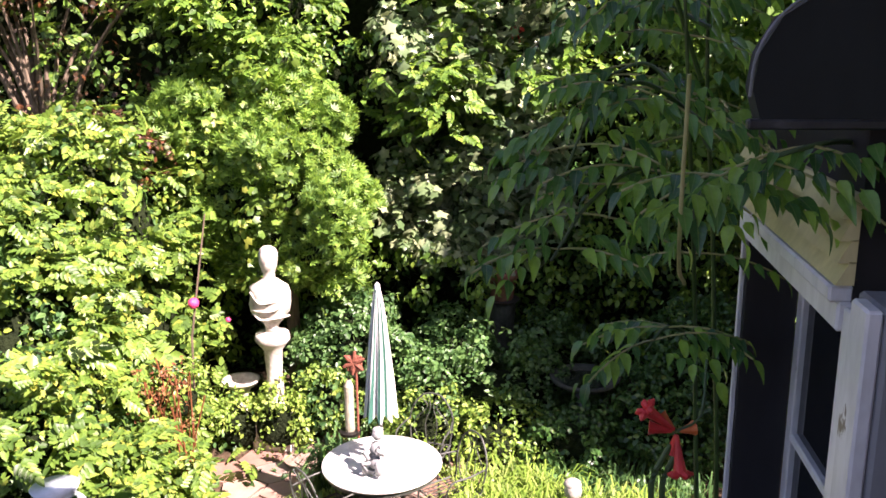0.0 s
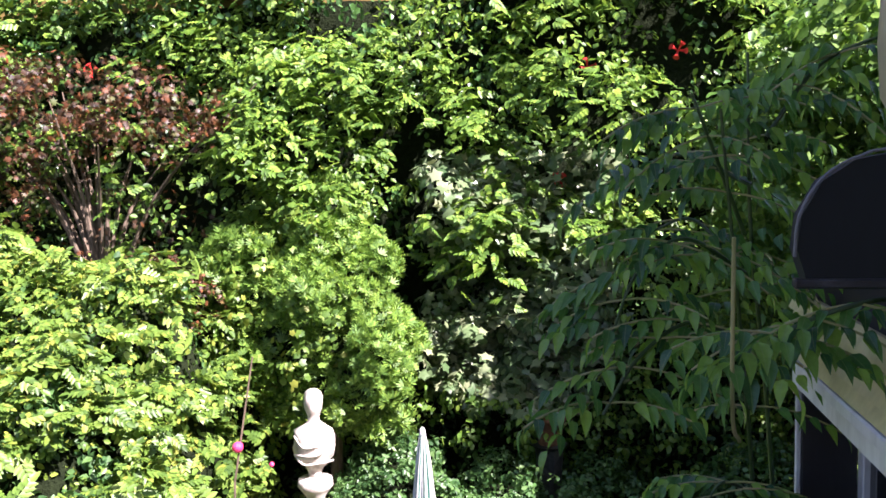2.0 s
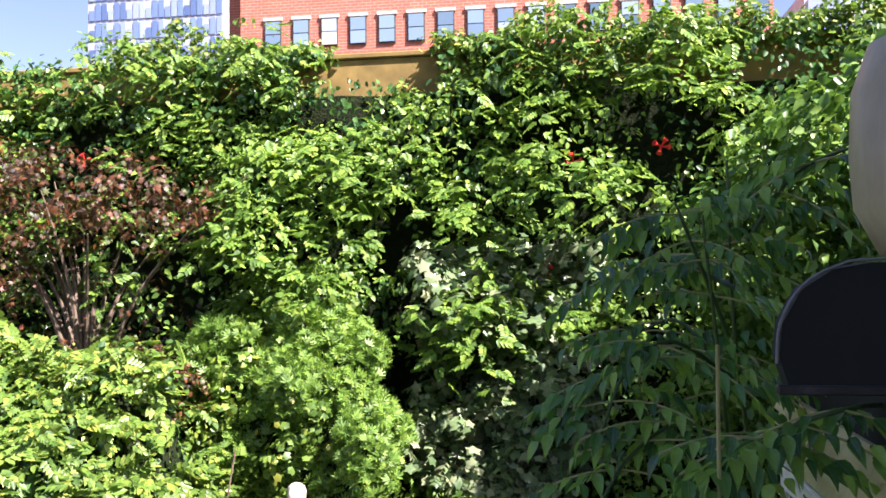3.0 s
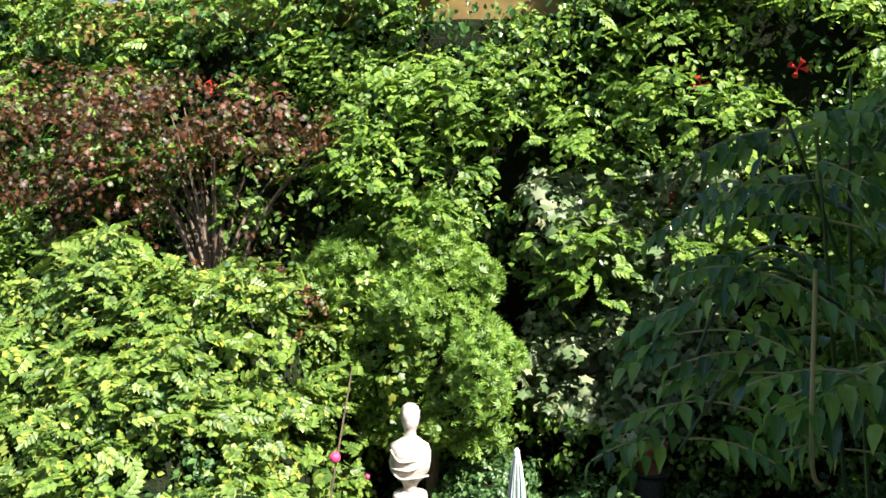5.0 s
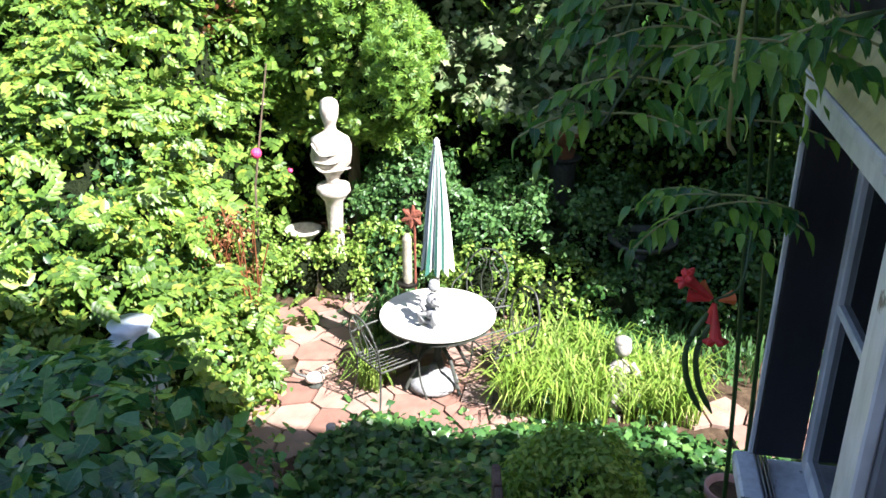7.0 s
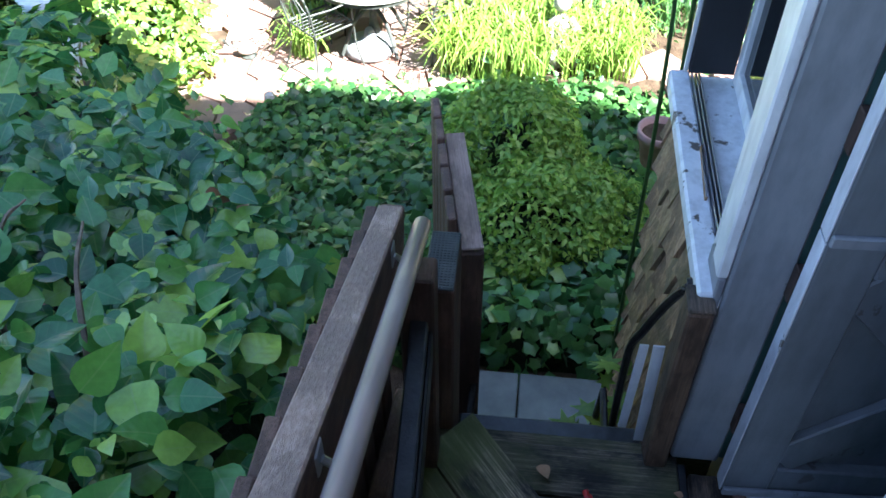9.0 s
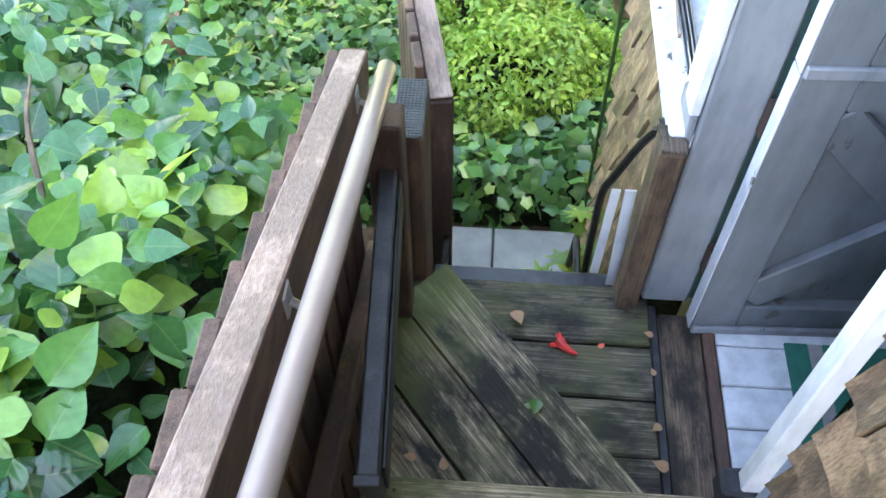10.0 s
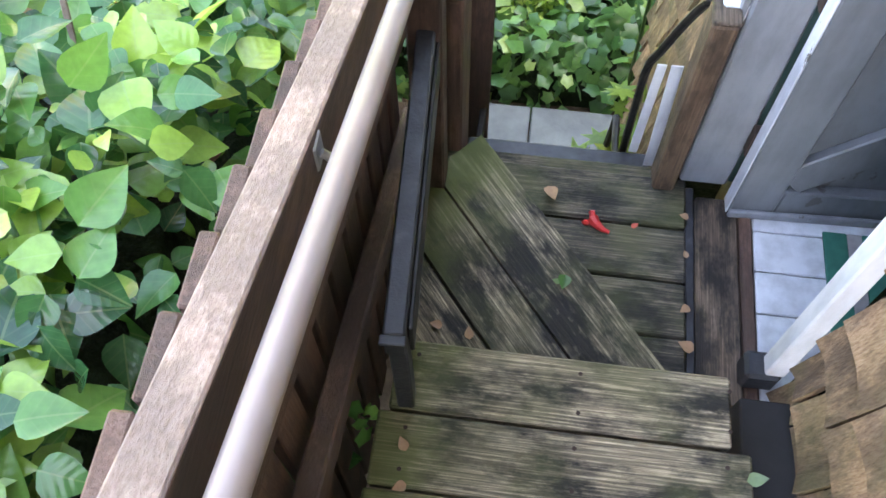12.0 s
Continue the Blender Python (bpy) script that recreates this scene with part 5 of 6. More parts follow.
foliage("far_end_leaves", p, oo, 0.095, OV, M["leaf_wall"], creeper, hang=0.7, kind="stuff")
c, o = wall_points(1500, -12.5, 4.5, 3.4, 7.55, 1.05, 11)
dense = (rough(c, 0.9, 31) > -0.3) & deep(c, 0.1) & ~bare(c)
p, oo = shoots(c[dense], np.tile((0.1, -0.8, 0.15), (dense.sum(), 1)), 5, 0.6, 0.7)
foliage("compound_leaves", p, oo, 0.23, PIN, M["leaf_wall"], creeper, spread=0.5, hang=0.5, kind="stuff")
# inner leaves close to the dark sheet, their darker green painting in the shade
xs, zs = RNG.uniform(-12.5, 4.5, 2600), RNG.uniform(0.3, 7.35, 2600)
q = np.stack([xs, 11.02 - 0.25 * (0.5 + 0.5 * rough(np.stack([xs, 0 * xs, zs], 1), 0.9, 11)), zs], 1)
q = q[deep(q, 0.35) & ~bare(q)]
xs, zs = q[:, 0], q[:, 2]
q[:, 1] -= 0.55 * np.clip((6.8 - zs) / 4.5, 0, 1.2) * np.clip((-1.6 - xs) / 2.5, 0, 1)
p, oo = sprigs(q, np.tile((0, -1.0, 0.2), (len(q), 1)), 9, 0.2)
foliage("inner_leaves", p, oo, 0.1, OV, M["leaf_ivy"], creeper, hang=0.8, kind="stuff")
# loose tufts along the top and hanging ends
xs = RNG.uniform(-11.5, 4.5, 760)
c = np.stack([xs, 11.35 + RNG.uniform(-0.35, 0.1, 760), 7.32 + 0.45 * np.abs(rough(np.stack([xs, 0 * xs, 0 * xs], 1), 0.9, 3)) * RNG.uniform(0, 1, 760)], 1)
c[:, 2] += np.clip((-6.5 - xs) * 0.1, 0, 0.4) * RNG.uniform(0.1, 1, 760)
keep = (lattice(np.stack([xs * 0.8, 0 * xs, 0 * xs], 1) + 5, 77) > -0.5) & ~bare(c)
p, oo = sprigs(c[keep], np.tile((0, -0.4, 1.0), (keep.sum(), 1)), 16, 0.2)
foliage("top_tufts", p, oo, 0.085, OV, M["leaf_hedge"], creeper, kind="stuff")
# near-black sheet behind the leaves, coloured as the creeper's inner shade
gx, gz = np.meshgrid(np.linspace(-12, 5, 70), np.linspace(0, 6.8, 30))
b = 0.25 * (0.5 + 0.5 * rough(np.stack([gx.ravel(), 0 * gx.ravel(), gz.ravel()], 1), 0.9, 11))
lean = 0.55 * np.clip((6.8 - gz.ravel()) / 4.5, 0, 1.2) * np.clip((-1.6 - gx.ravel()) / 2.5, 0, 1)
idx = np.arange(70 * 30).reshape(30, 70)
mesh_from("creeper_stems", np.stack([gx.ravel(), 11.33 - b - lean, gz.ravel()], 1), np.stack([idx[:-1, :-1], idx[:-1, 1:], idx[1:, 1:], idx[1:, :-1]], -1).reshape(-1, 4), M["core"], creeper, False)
for i, (x, z) in enumerate(((-0.05, 5.75), (1.0, 5.9), (-0.4, 4.4), (-6.5, 5.95), (-3.3, 4.35))):
    fl = empty("creeper_blossom", (x, 10.55, z), "small red trumpet blossom on the creeper", "blossom", "blossoms on the creeper")
    for j in range(4):
        a = j * 1.7 + i
        d = Vector((math.cos(a), -0.6, math.sin(a))).normalized()
        part("trumpet", tube([(0, 0, 0), d * 0.05, d * 0.09, d * 0.11], [0.008, 0.014, 0.024, 0.04], 8), M["red_flower"], fl)

# big lit shrub mass on the far side of the path
def hedge_h(x, y):
    p = np.stack([x, y, 0 * x], 1)
    rise = np.clip((y - 5.0) / 2.7, 0, 1)
    line = np.where(y < 8.0, -3.0 - 0.46 * (y - 6.2), -3.75 + 0.2 * np.clip(y - 8.0, 0, 1))
    edge = np.clip((line - x) / (1.5 - 0.95 * np.clip((y - 7.2) / 0.9, 0, 1)), 0, 1) ** 0.7
    back = np.clip((9.1 - y) / 0.7, 0, 1) ** 0.5
    h = (0.75 + 2.55 * rise ** 0.85) * edge * back + 0.40 * rough(p, 0.8, 21) * edge * back + 0.3 * rough(p, 2.4, 22) * edge
    return np.maximum(h, 0.02)


hedge = plant("flowering_shrub", 0, "large yellow-green shrub in full sun beside the path", "shrub")
c, o = over_field(hedge_h, -10, -2.6, 4.6, 9.2, 3600)
c[:, 2] *= np.where(RNG.random(len(c)) < 0.25, RNG.uniform(0.55, 1.0, len(c)), 1.0)
c = c + o * (0.26 * rough(c, 2.4, 24))[:, None]
full = rough(c, 1.5, 25) > -0.75
p, oo = sprigs(c[full], o[full] + np.array((0.25, -0.35, 0)), 12, 0.16)
# the hollow round the rose, where the shrub opens
def opened(q):
    return (((q - np.array((-3.45, 7.85, 1.7))) / np.array((0.65, 0.85, 0.75))) ** 2).sum(1) > 1


def off_path(q):
    return (q[:, 2] > 1.1) | (q[:, 0] < np.where(q[:, 1] > 6.1, -2.62 - 0.54 * (q[:, 1] - 6.2), -2.75))


keep = opened(p) & off_path(p)
foliage("foliage", p[keep], oo[keep], 0.066, OV, M["leaf_hedge"], hedge)
# feathered leaves on arching shoots, gathered in tufts
c, o = over_field(hedge_h, -10, -2.7, 4.6, 9.2, 1400)
c = c + o * (0.24 * rough(c, 2.4, 24))[:, None]
full = (rough(c, 1.5, 25) > -0.3) & opened(c)
c, o = c[full], o[full]
p, oo = shoots(c, o + np.array((0.25, -0.45, 0.45)), 5, 0.5, 0.45)
keep = off_path(p + np.array((0.12, 0, 0)))
foliage("feathered_foliage", p[keep], oo[keep], 0.21, PIN, M["leaf_hedge"], hedge, spread=0.5, hang=0.25)
c, o = over_field(hedge_h, -10, -3.0, 4.6, 9.2, 500)
foliage("compound_foliage", c + o * 0.12, o, 0.3, PIN, M["leaf_light"], hedge, hang=0.2)
# a darker leaf colour here puts shade between the outer sprigs
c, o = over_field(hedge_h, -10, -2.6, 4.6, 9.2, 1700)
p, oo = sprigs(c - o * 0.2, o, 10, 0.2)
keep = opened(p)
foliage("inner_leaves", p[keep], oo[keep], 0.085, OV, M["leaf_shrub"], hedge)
field_core("core", hedge_h, -10, -2.6, 4.6, 9.2, 0.42, hedge)

# Japanese maple behind it: trunk, limbs, flat layered crown
maple = plant("japanese_maple", 0, "red-brown leaved maple with layered branches", "tree")
for i in range(16):
    a, ln = RNG.uniform(0, 6.28), RNG.uniform(0.8, 1.9)
    tip = Vector((-6.0 + ln * 1.15 * math.cos(a), 9.75 + 0.55 * ln * math.sin(a), RNG.uniform(4.8, 5.65)))
    part("limb", tube(curve_pts([(-6.0, 9.75, 2.6), Vector((-6.0, 9.75, 3.4)).lerp(tip, 0.35) + Vector((0, 0, 0.1)), tip], 5), list(np.linspace(0.045, 0.008, 11)), 6), M["bark"], maple)
part("trunk", tube([(-5.95, 9.8, 0), (-6.02, 9.75, 1.4), (-6.0, 9.75, 2.7)], [0.12, 0.09, 0.07], 10), M["bark"], maple)
blobs = [((-6.3, 9.6, 5.50), (1.4, 0.7, 0.22)), ((-5.2, 9.55, 5.30), (0.9, 0.6, 0.16)), ((-7.4, 9.6, 5.10), (1.3, 0.7, 0.3)), ((-6.6, 9.25, 5.10), (1.0, 0.5, 0.16)), ((-8.6, 9.5, 5.00), (1.3, 0.7, 0.5)), ((-5.0, 9.3, 5.05), (0.5, 0.4, 0.14)), ((-7.6, 9.2, 4.60), (1.1, 0.5, 0.22)), ((-6.9, 9.5, 5.85), (0.6, 0.4, 0.15)), ((-8.0, 9.6, 5.80), (1.1, 0.6, 0.22))]
c, o = on_blobs(blobs, 700, 41, bumps=0.25, scale=3.0)
p, oo = sprigs(c, o, 9, 0.2)
foliage("crown", p, oo, 0.075, LOB, M["leaf_maple"], maple, hang=0.6)
c, o = on_blobs([((-6.7, 9.9, 3.95), (2.0, 0.5, 0.6))], 90, 42)
p, oo = sprigs(c, o, 8, 0.2)
foliage("inner_leaves", p, oo, 0.07, LOB, M["leaf_maple"], maple, hang=0.6)

# bright conifer beside the bust
thuja = plant("thuja", 0, "bright green upright conifer behind the bust", "conifer")
blobs = [((-2.95, 9.35, 2.55), (0.72, 0.6, 0.95)), ((-3.05, 9.4, 3.3), (0.55, 0.5, 0.75)), ((-3.1, 9.45, 3.75), (0.3, 0.3, 0.45)), ((-2.55, 9.2, 2.3), (0.42, 0.45, 0.65)), ((-3.5, 9.3, 2.7), (0.5, 0.5, 0.8)), ((-2.6, 9.25, 3.05), (0.35, 0.4, 0.5)), ((-3.75, 9.3, 3.3), (0.45, 0.45, 0.5)), ((-2.35, 9.2, 2.7), (0.36, 0.4, 0.5)), ((-2.95, 9.4, 4.05), (0.24, 0.24, 0.34))]
c, o = on_blobs(blobs, 2000, 51, bumps=0.3, scale=2.6)
p, oo = sprigs(c, o, 10, 0.11)
foliage("foliage", p, oo + np.array((0, 0, 0.5)), 0.1, SPR, M["leaf_thuja"], thuja, hang=-0.5, spread=1.2)
c, o = on_blobs([b for b in blobs if b[0][0] < -2.9], 420, 52, bumps=0.3, scale=2.6)
p, oo = sprigs(c, o, 9, 0.14)
foliage("climbing_leaves", p, oo, 0.075, IVY, M["leaf_hedge"], thuja, hang=0.6)
blob_core("core", blobs, 0.74, thuja)
part("trunk", tube([(-2.95, 9.4, 0), (-2.95, 9.4, 2.5)], [0.09, 0.06], 8), M["bark"], thuja)


def shrub(name, blobs, label, mat, size=0.06, dens=75, shape=OV, per=12, rad=0.11, seed=0, group=""):
    th = plant(name, 0, label, "shrub", group)
    area = sum(4 * (r[0] * r[1] + r[1] * r[2] + r[0] * r[2]) for _, r in blobs)
    c, o = on_blobs(blobs, int(area * dens), seed, keep=lambda q: q[:, 2] > 0.03)
    p, oo = sprigs(c, o + np.array((0, 0, 0.3)), per, rad)
    ok = p[:, 2] > 0.01
    foliage("foliage", p[ok], oo[ok], size, shape, M[mat], th)
    blob_core("core", blobs, 0.6, th)
    return th


shrub("green_shrub", [((-2.0, 8.95, 0.6), (0.75, 0.55, 0.75)), ((-1.3, 8.9, 0.5), (0.6, 0.5, 0.6)), ((-2.2, 9.3, 1.0), (0.5, 0.4, 0.5))], "mid green leafy shrub behind the table", "leaf_shrub", seed=61, group="shrubs behind the table")
shrub("green_shrub", [((-0.6, 8.9, 0.45), (0.75, 0.6, 0.6)), ((-1.0, 9.3, 0.7), (0.6, 0.4, 0.55)), ((0.0, 9.5, 0.5), (0.6, 0.5, 0.6))], "dark green leafy shrub in half shade", "leaf_shrub", seed=62, group="shrubs behind the table")
shrub("light_shrub", [((-1.1, 8.25, 0.3), (0.5, 0.3, 0.38)), ((-0.5, 8.2, 0.28), (0.45, 0.3, 0.35))], "low yellow-green shrub in the sun", "leaf_light", 0.05, seed=63)
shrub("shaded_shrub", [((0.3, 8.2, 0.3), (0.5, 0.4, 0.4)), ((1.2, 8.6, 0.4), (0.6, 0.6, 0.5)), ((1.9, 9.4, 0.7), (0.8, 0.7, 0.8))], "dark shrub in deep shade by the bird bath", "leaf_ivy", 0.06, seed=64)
shrub("box_shrub", [((-2.85, 8.3, 0.32), (0.36, 0.16, 0.42)), ((-3.3, 8.34, 0.26), (0.38, 0.17, 0.4)), ((-3.75, 8.2, 0.4), (0.3, 0.25, 0.5)), ((-2.35, 8.6, 0.4), (0.35, 0.26, 0.5))], "bright low shrub round the foot of the bust", "leaf_light", 0.05, seed=65)
shrub("purple_shrub", [((-4.55, 8.9, 3.05), (0.38, 0.3, 0.25)), ((-4.9, 8.95, 3.35), (0.6, 0.3, 0.18))], "dull purple leaved shrub above the hedge", "leaf_maple", 0.055, shape=LOB, seed=66)
shrub("nandina", [((-3.75, 7.4, 0.65), (0.25, 0.25, 0.65)), ((-3.6, 7.5, 1.0), (0.3, 0.28, 0.35))], "thin stemmed shrub with reddish leaves and bare canes", "leaf_light", 0.06, 40, OVN, 9, 0.13, 67)
nan = bpy.data.objects["nandina"]
for i in range(18):
    x, y = -3.5 + RNG.uniform(-0.2, 0.25), 7.1 + RNG.uniform(-0.15, 0.15)
    part("cane", tube(curve_pts([(x, y, 0), (x + RNG.uniform(-0.1, 0.1), y - 0.05, 0.5), (x + RNG.uniform(-0.25, 0.25), y - 0.1, 1.25 + RNG.uniform(-0.2, 0.3))], 4), 0.007, 5), M["leaf_rust"], nan, "reddish bare cane")
c = np.stack([RNG.uniform(-3.75, -3.25, 60), RNG.uniform(6.9, 7.2, 60), RNG.uniform(0.7, 1.5, 60)], 1)
p, oo = sprigs(c, np.tile((0, -1, 0.3), (60, 1)), 6, 0.08)
foliage("red_leaves", p, oo, 0.045, OVN, M["leaf_rust"], nan, label="rusty red leaves")

# climbing rose on a leaning stake
rose = plant("rose", 0, "pink rose on a thin leaning cane", "rose")
part("cane", tube([(-3.55, 7.75, 0.0), (-3.5, 7.78, 1.5), (-3.28, 7.8, 2.75)], [0.014, 0.012, 0.008], 6), M["bark"], rose)
for q, rad in (((-3.43, 7.72, 1.87), 0.075), ((-3.1, 7.75, 1.7), 0.035)):
    bm = bmesh.new()
    for i in range(26):
        d = unit(RNG.normal(0, 1, 3))
        mt = Matrix.Translation(Vector(q) + Vector(d) * rad * 0.55) @ Vector(d).to_track_quat("Z", "Y").to_matrix().to_4x4()
        bmesh.ops.create_uvsphere(bm, u_segments=7, v_segments=4, radius=rad * 0.5, matrix=mt @ Matrix.Diagonal((1, 1, 0.25, 1)))
    part("blossom", bm, M["pink_rose"], rose, "pink blossom")

# ornamental grass
def blades(n, x0, x1, y0, y1, ln, width, mat, name, label, parent=None):
    rootx, rooty = RNG.uniform(x0, x1, n), RNG.uniform(y0, y1, n)
    rootz = ground_h(rootx, rooty) - 0.02
    a = RNG.uniform(0, 6.283, n)
    lean = RNG.uniform(0.25, 0.95, n)
    h = ln * RNG.uniform(0.55, 1.15, n)
    v = []
    for s, up, w in ((0, 0, 0.8), (0.18, 0.55, 1.0), (0.5, 0.85, 0.8), (0.95, 0.75, 0.08)):
        d = h * lean * s
        cx, cy, cz = rootx + d * np.cos(a), rooty + d * np.sin(a), rootz + h * up * (1.1 - 0.35 * lean * s)
        for sgn in (-1, 1):
            v.append(np.stack([cx - sgn * np.sin(a) * width * w, cy + sgn * np.cos(a) * width * w, cz], 1))
    v = np.stack(v, 1).reshape(-1, 3)
    q = np.array([(0, 1, 3, 2), (2, 3, 5, 4), (4, 5, 7, 6)])[None] + (np.arange(n) * 8)[:, None, None]
    return tagged(mesh_from(name, v, q.reshape(-1, 4), M[mat], parent), label, "grass", kind="stuff")


blades(1500, -0.75, 0.15, 6.35, 7.35, 0.62, 0.008, "leaf_grass", "ornamental_grass", "bright yellow-green arching grass beside the patio")
blades(700, 0.3, 0.95, 6.5, 7.2, 0.5, 0.008, "leaf_grass", "ornamental_grass", "bright yellow-green arching grass beside the stone figure")
blades(320, -2.2, -1.75, 7.3, 7.8, 0.6, 0.012, "leaf_shrub", "iris_leaves", "upright strap leaves behind the table")
blades(140, -2.15, -1.9, 6.5, 6.9, 0.5, 0.009, "leaf_light", "strap_leaves", "striped strap leaves at the table's foot")
blades(500, -0.2, 1.6, 7.3, 8.2, 0.35, 0.008, "leaf_shrub", "shade_grass", "dark grass in the shade")

# ivy bank between the path and the house
def ivy_h(x, y):
    p = np.stack([x, y, 0 * x], 1)
    left = np.clip((x + 2.25 + 0.12 * np.sin(y * 4)) / 0.3, 0, 1)
    far = np.clip((6.05 + 0.28 * np.clip((x + 1.1) / 0.5, 0, 1) + 0.1 * np.sin(3 * x) - y) / 0.35, 0, 1)
    near = np.clip((y - 2.47) / 0.14, 0, 1)
    return ground_h(x, y) + left * far * near * (0.26 + 0.09 * rough(p, 2.0, 71)) - 0.04


ivy = plant("ivy_bank", 0, "thick dark green ivy covering the bank", "ivy", kind="stuff")
c, o = over_field(ivy_h, -2.2, 2.0, 2.45, 6.4, 20000)
foliage("ivy_leaves", c + o * RNG.uniform(-0.13, 0.06, (len(c), 1)), o + np.array((0, -0.3, 0.2)), 0.078, IVY, M["leaf_ivy"], ivy, spread=1.15, hang=0.5, kind="stuff")
# dark sheet under the ivy leaves; its colour paints the shade there
field_core("ivy_stems", ivy_h, -2.2, 2.2, 2.45, 6.4, 0.08, ivy, 64)
shrub("yellow_green_bush", [((0.1, 3.3, 1.05), (0.4, 0.42, 0.42)), ((0.02, 3.75, 1.2), (0.38, 0.38, 0.44)), ((0.3, 3.55, 1.05), (0.3, 0.34, 0.38))], "fine leaved light green bush in the ivy", "leaf_bush", 0.045, 340, OVN, 12, 0.09, 72)
c = np.stack([RNG.uniform(-3.9, -2.5, 420), RNG.uniform(4.4, 7.9, 420), RNG.uniform(0.02, 0.42, 420)], 1)
edge_keep = c[:, 0] < np.where(c[:, 1] < 6.2, -2.95, -2.9 - 0.46 * (c[:, 1] - 6.2))
p, oo = sprigs(c[edge_keep], np.tile((0.6, -0.3, 0.6), (edge_keep.sum(), 1)), 14, 0.14)
foliage("path_groundcover", p, oo, 0.07, IVY, M["leaf_hedge"], None, kind="stuff")
tagged(bpy.data.objects["path_groundcover"], "light green ground cover along the path", "ground cover", kind="stuff")
c = np.stack([RNG.uniform(-10, 4, 1200), RNG.uniform(6.4, 11, 1200), RNG.uniform(0.0, 0.22, 1200)], 1)
c = c[~inside_patio(c[:, 0], c[:, 1])]
p, oo = sprigs(c, np.tile((0, -0.2, 1), (len(c), 1)), 10, 0.16)
tagged(foliage("undergrowth", p, oo, 0.07, OV, M["leaf_shrub"], None, kind="stuff"), "mixed low green undergrowth", "undergrowth", kind="stuff")

# large-leaved shrub just beyond the stair guard
def near_h(x, y):
    p = np.stack([x, y, 0 * x], 1)
    h = 3.22 - 0.33 * np.clip(y - 0.6, -2, 9) + 0.0 * x - 0.10 * np.clip(-1.2 - x, 0, 9)
    h = h - 0.95 * np.clip((y - 2.6) / 2.4, 0, 1.3) ** 1.5
    edge = np.clip((-0.31 - 0.88 * np.clip(y - 1.3, 0, 9) - x) / 0.16, 0, 1) ** 0.5
    return np.maximum(h * (0.25 + 0.75 * edge) + 0.16 * rough(p, 1.5, 81) + 0.05 * rough(p, 4, 82), 0.02)


near = plant("large_leaved_shrub", 0, "large-leaved green climber spreading beside the stair guard", "shrub")
c, o = over_field(near_h, -6.5, -0.34, -1.0, 5.6, 11000)
far = np.hypot(c[:, 0], c[:, 1]) > 2.5
jit = RNG.uniform(-0.13, 0.07, (len(c), 1))
foliage("far_foliage", (c + o * jit)[far], o[far], 0.1, OV, M["leaf_near"], near, spread=0.75, hang=0.45)
c, o = over_field(near_h, -2.6, -0.34, -0.9, 2.5, 12500)
c = c + o * RNG.uniform(-0.2, 0.06, (len(c), 1))
c = c[np.hypot(c[:, 0], c[:, 1]) <= 2.55]
foliage("near_foliage", c, np.tile((0.15, -0.25, 1.0), (len(c), 1)), 0.045 + 0.055 * RNG.random(len(c)) ** 1.3, OVF, M["leaf_near"], near, spread=0.75, hang=0.35)
field_core("core", near_h, -6.5, -0.34, -1.0, 5.6, 0.3, near, 70)
for i in range(40):
    x, y = RNG.uniform(-2.4, -0.55), RNG.uniform(0.0, 3.4)
    z = float(near_h(np.array([x]), np.array([y]))[0])
    a, ln = RNG.uniform(1.75, 4.55), RNG.uniform(0.15, 0.4)
    part("twig", tube(curve_pts([(x, y, z - 0.1), (x + ln * 0.5 * math.cos(a), y + ln * 0.5 * math.sin(a), z + 0.0), (x + ln * math.cos(a), y + ln * math.sin(a), z - 0.04)], 4), [0.006] * 4 + [0.005] * 3 + [0.003] * 2, 5), M["bark"], near)
c, o = over_field(near_h, -2.2, -0.36, -0.3, 2.6, 90)
foliage("withered_leaves", c - o * RNG.uniform(0.02, 0.15, (len(c), 1)), o, 0.05, OVF, M["leaf_dead"], near, spread=1.2, label="brown withered leaves")
c, o = over_field(near_h, -3.0, -0.4, 1.2, 4.2, 160)
foliage("long_leaves", c + o * 0.03, o + np.array((0.2, -0.3, 0)), 0.19, PIN, M["leaf_near"], near, spread=0.6, hang=0.3)
c, o = over_field(near_h, -4.5, -1.0, 3.0, 5.0, 200)
foliage("pinnate_fronds", c + o * 0.02, o, 0.26, PIN, M["leaf_near"], near, hang=0.3)

# trees to the side
def tree(name, at, h, blobs, label, mat, n, size, shape=OV, seed=0):
    th = plant(name, 0, label, "tree")
    bm = tube([at, (at[0] + 0.1, at[1], h * 0.45), (at[0] - 0.05, at[1] + 0.05, h * 0.75)], [0.14, 0.11, 0.06], 10)
    for c, r in blobs:
        tube(curve_pts([(at[0] + 0.05, at[1], h * 0.4), Vector(c) * 0.5 + Vector((at[0], at[1], h * 0.5)) * 0.5, c], 5), list(np.linspace(0.07, 0.02, 11)), 7, bm)
    part("trunk", bm, M["bark"], th)
    c, o = on_blobs(blobs, n, seed, bumps=0.35, scale=1.4)
    p, oo = sprigs(c, o, 12, 0.22)
    foliage("crown", p, oo, size, shape, M[mat], th, hang=0.5)
    c, o = on_blobs([(b, tuple(0.65 * q for q in r)) for b, r in blobs], n // 2, seed + 1, bumps=0.3)
    p, oo = sprigs(c, o, 8, 0.25)
    foliage("inner_leaves", p, oo, size, shape, M[mat], th, hang=0.5)
    return th


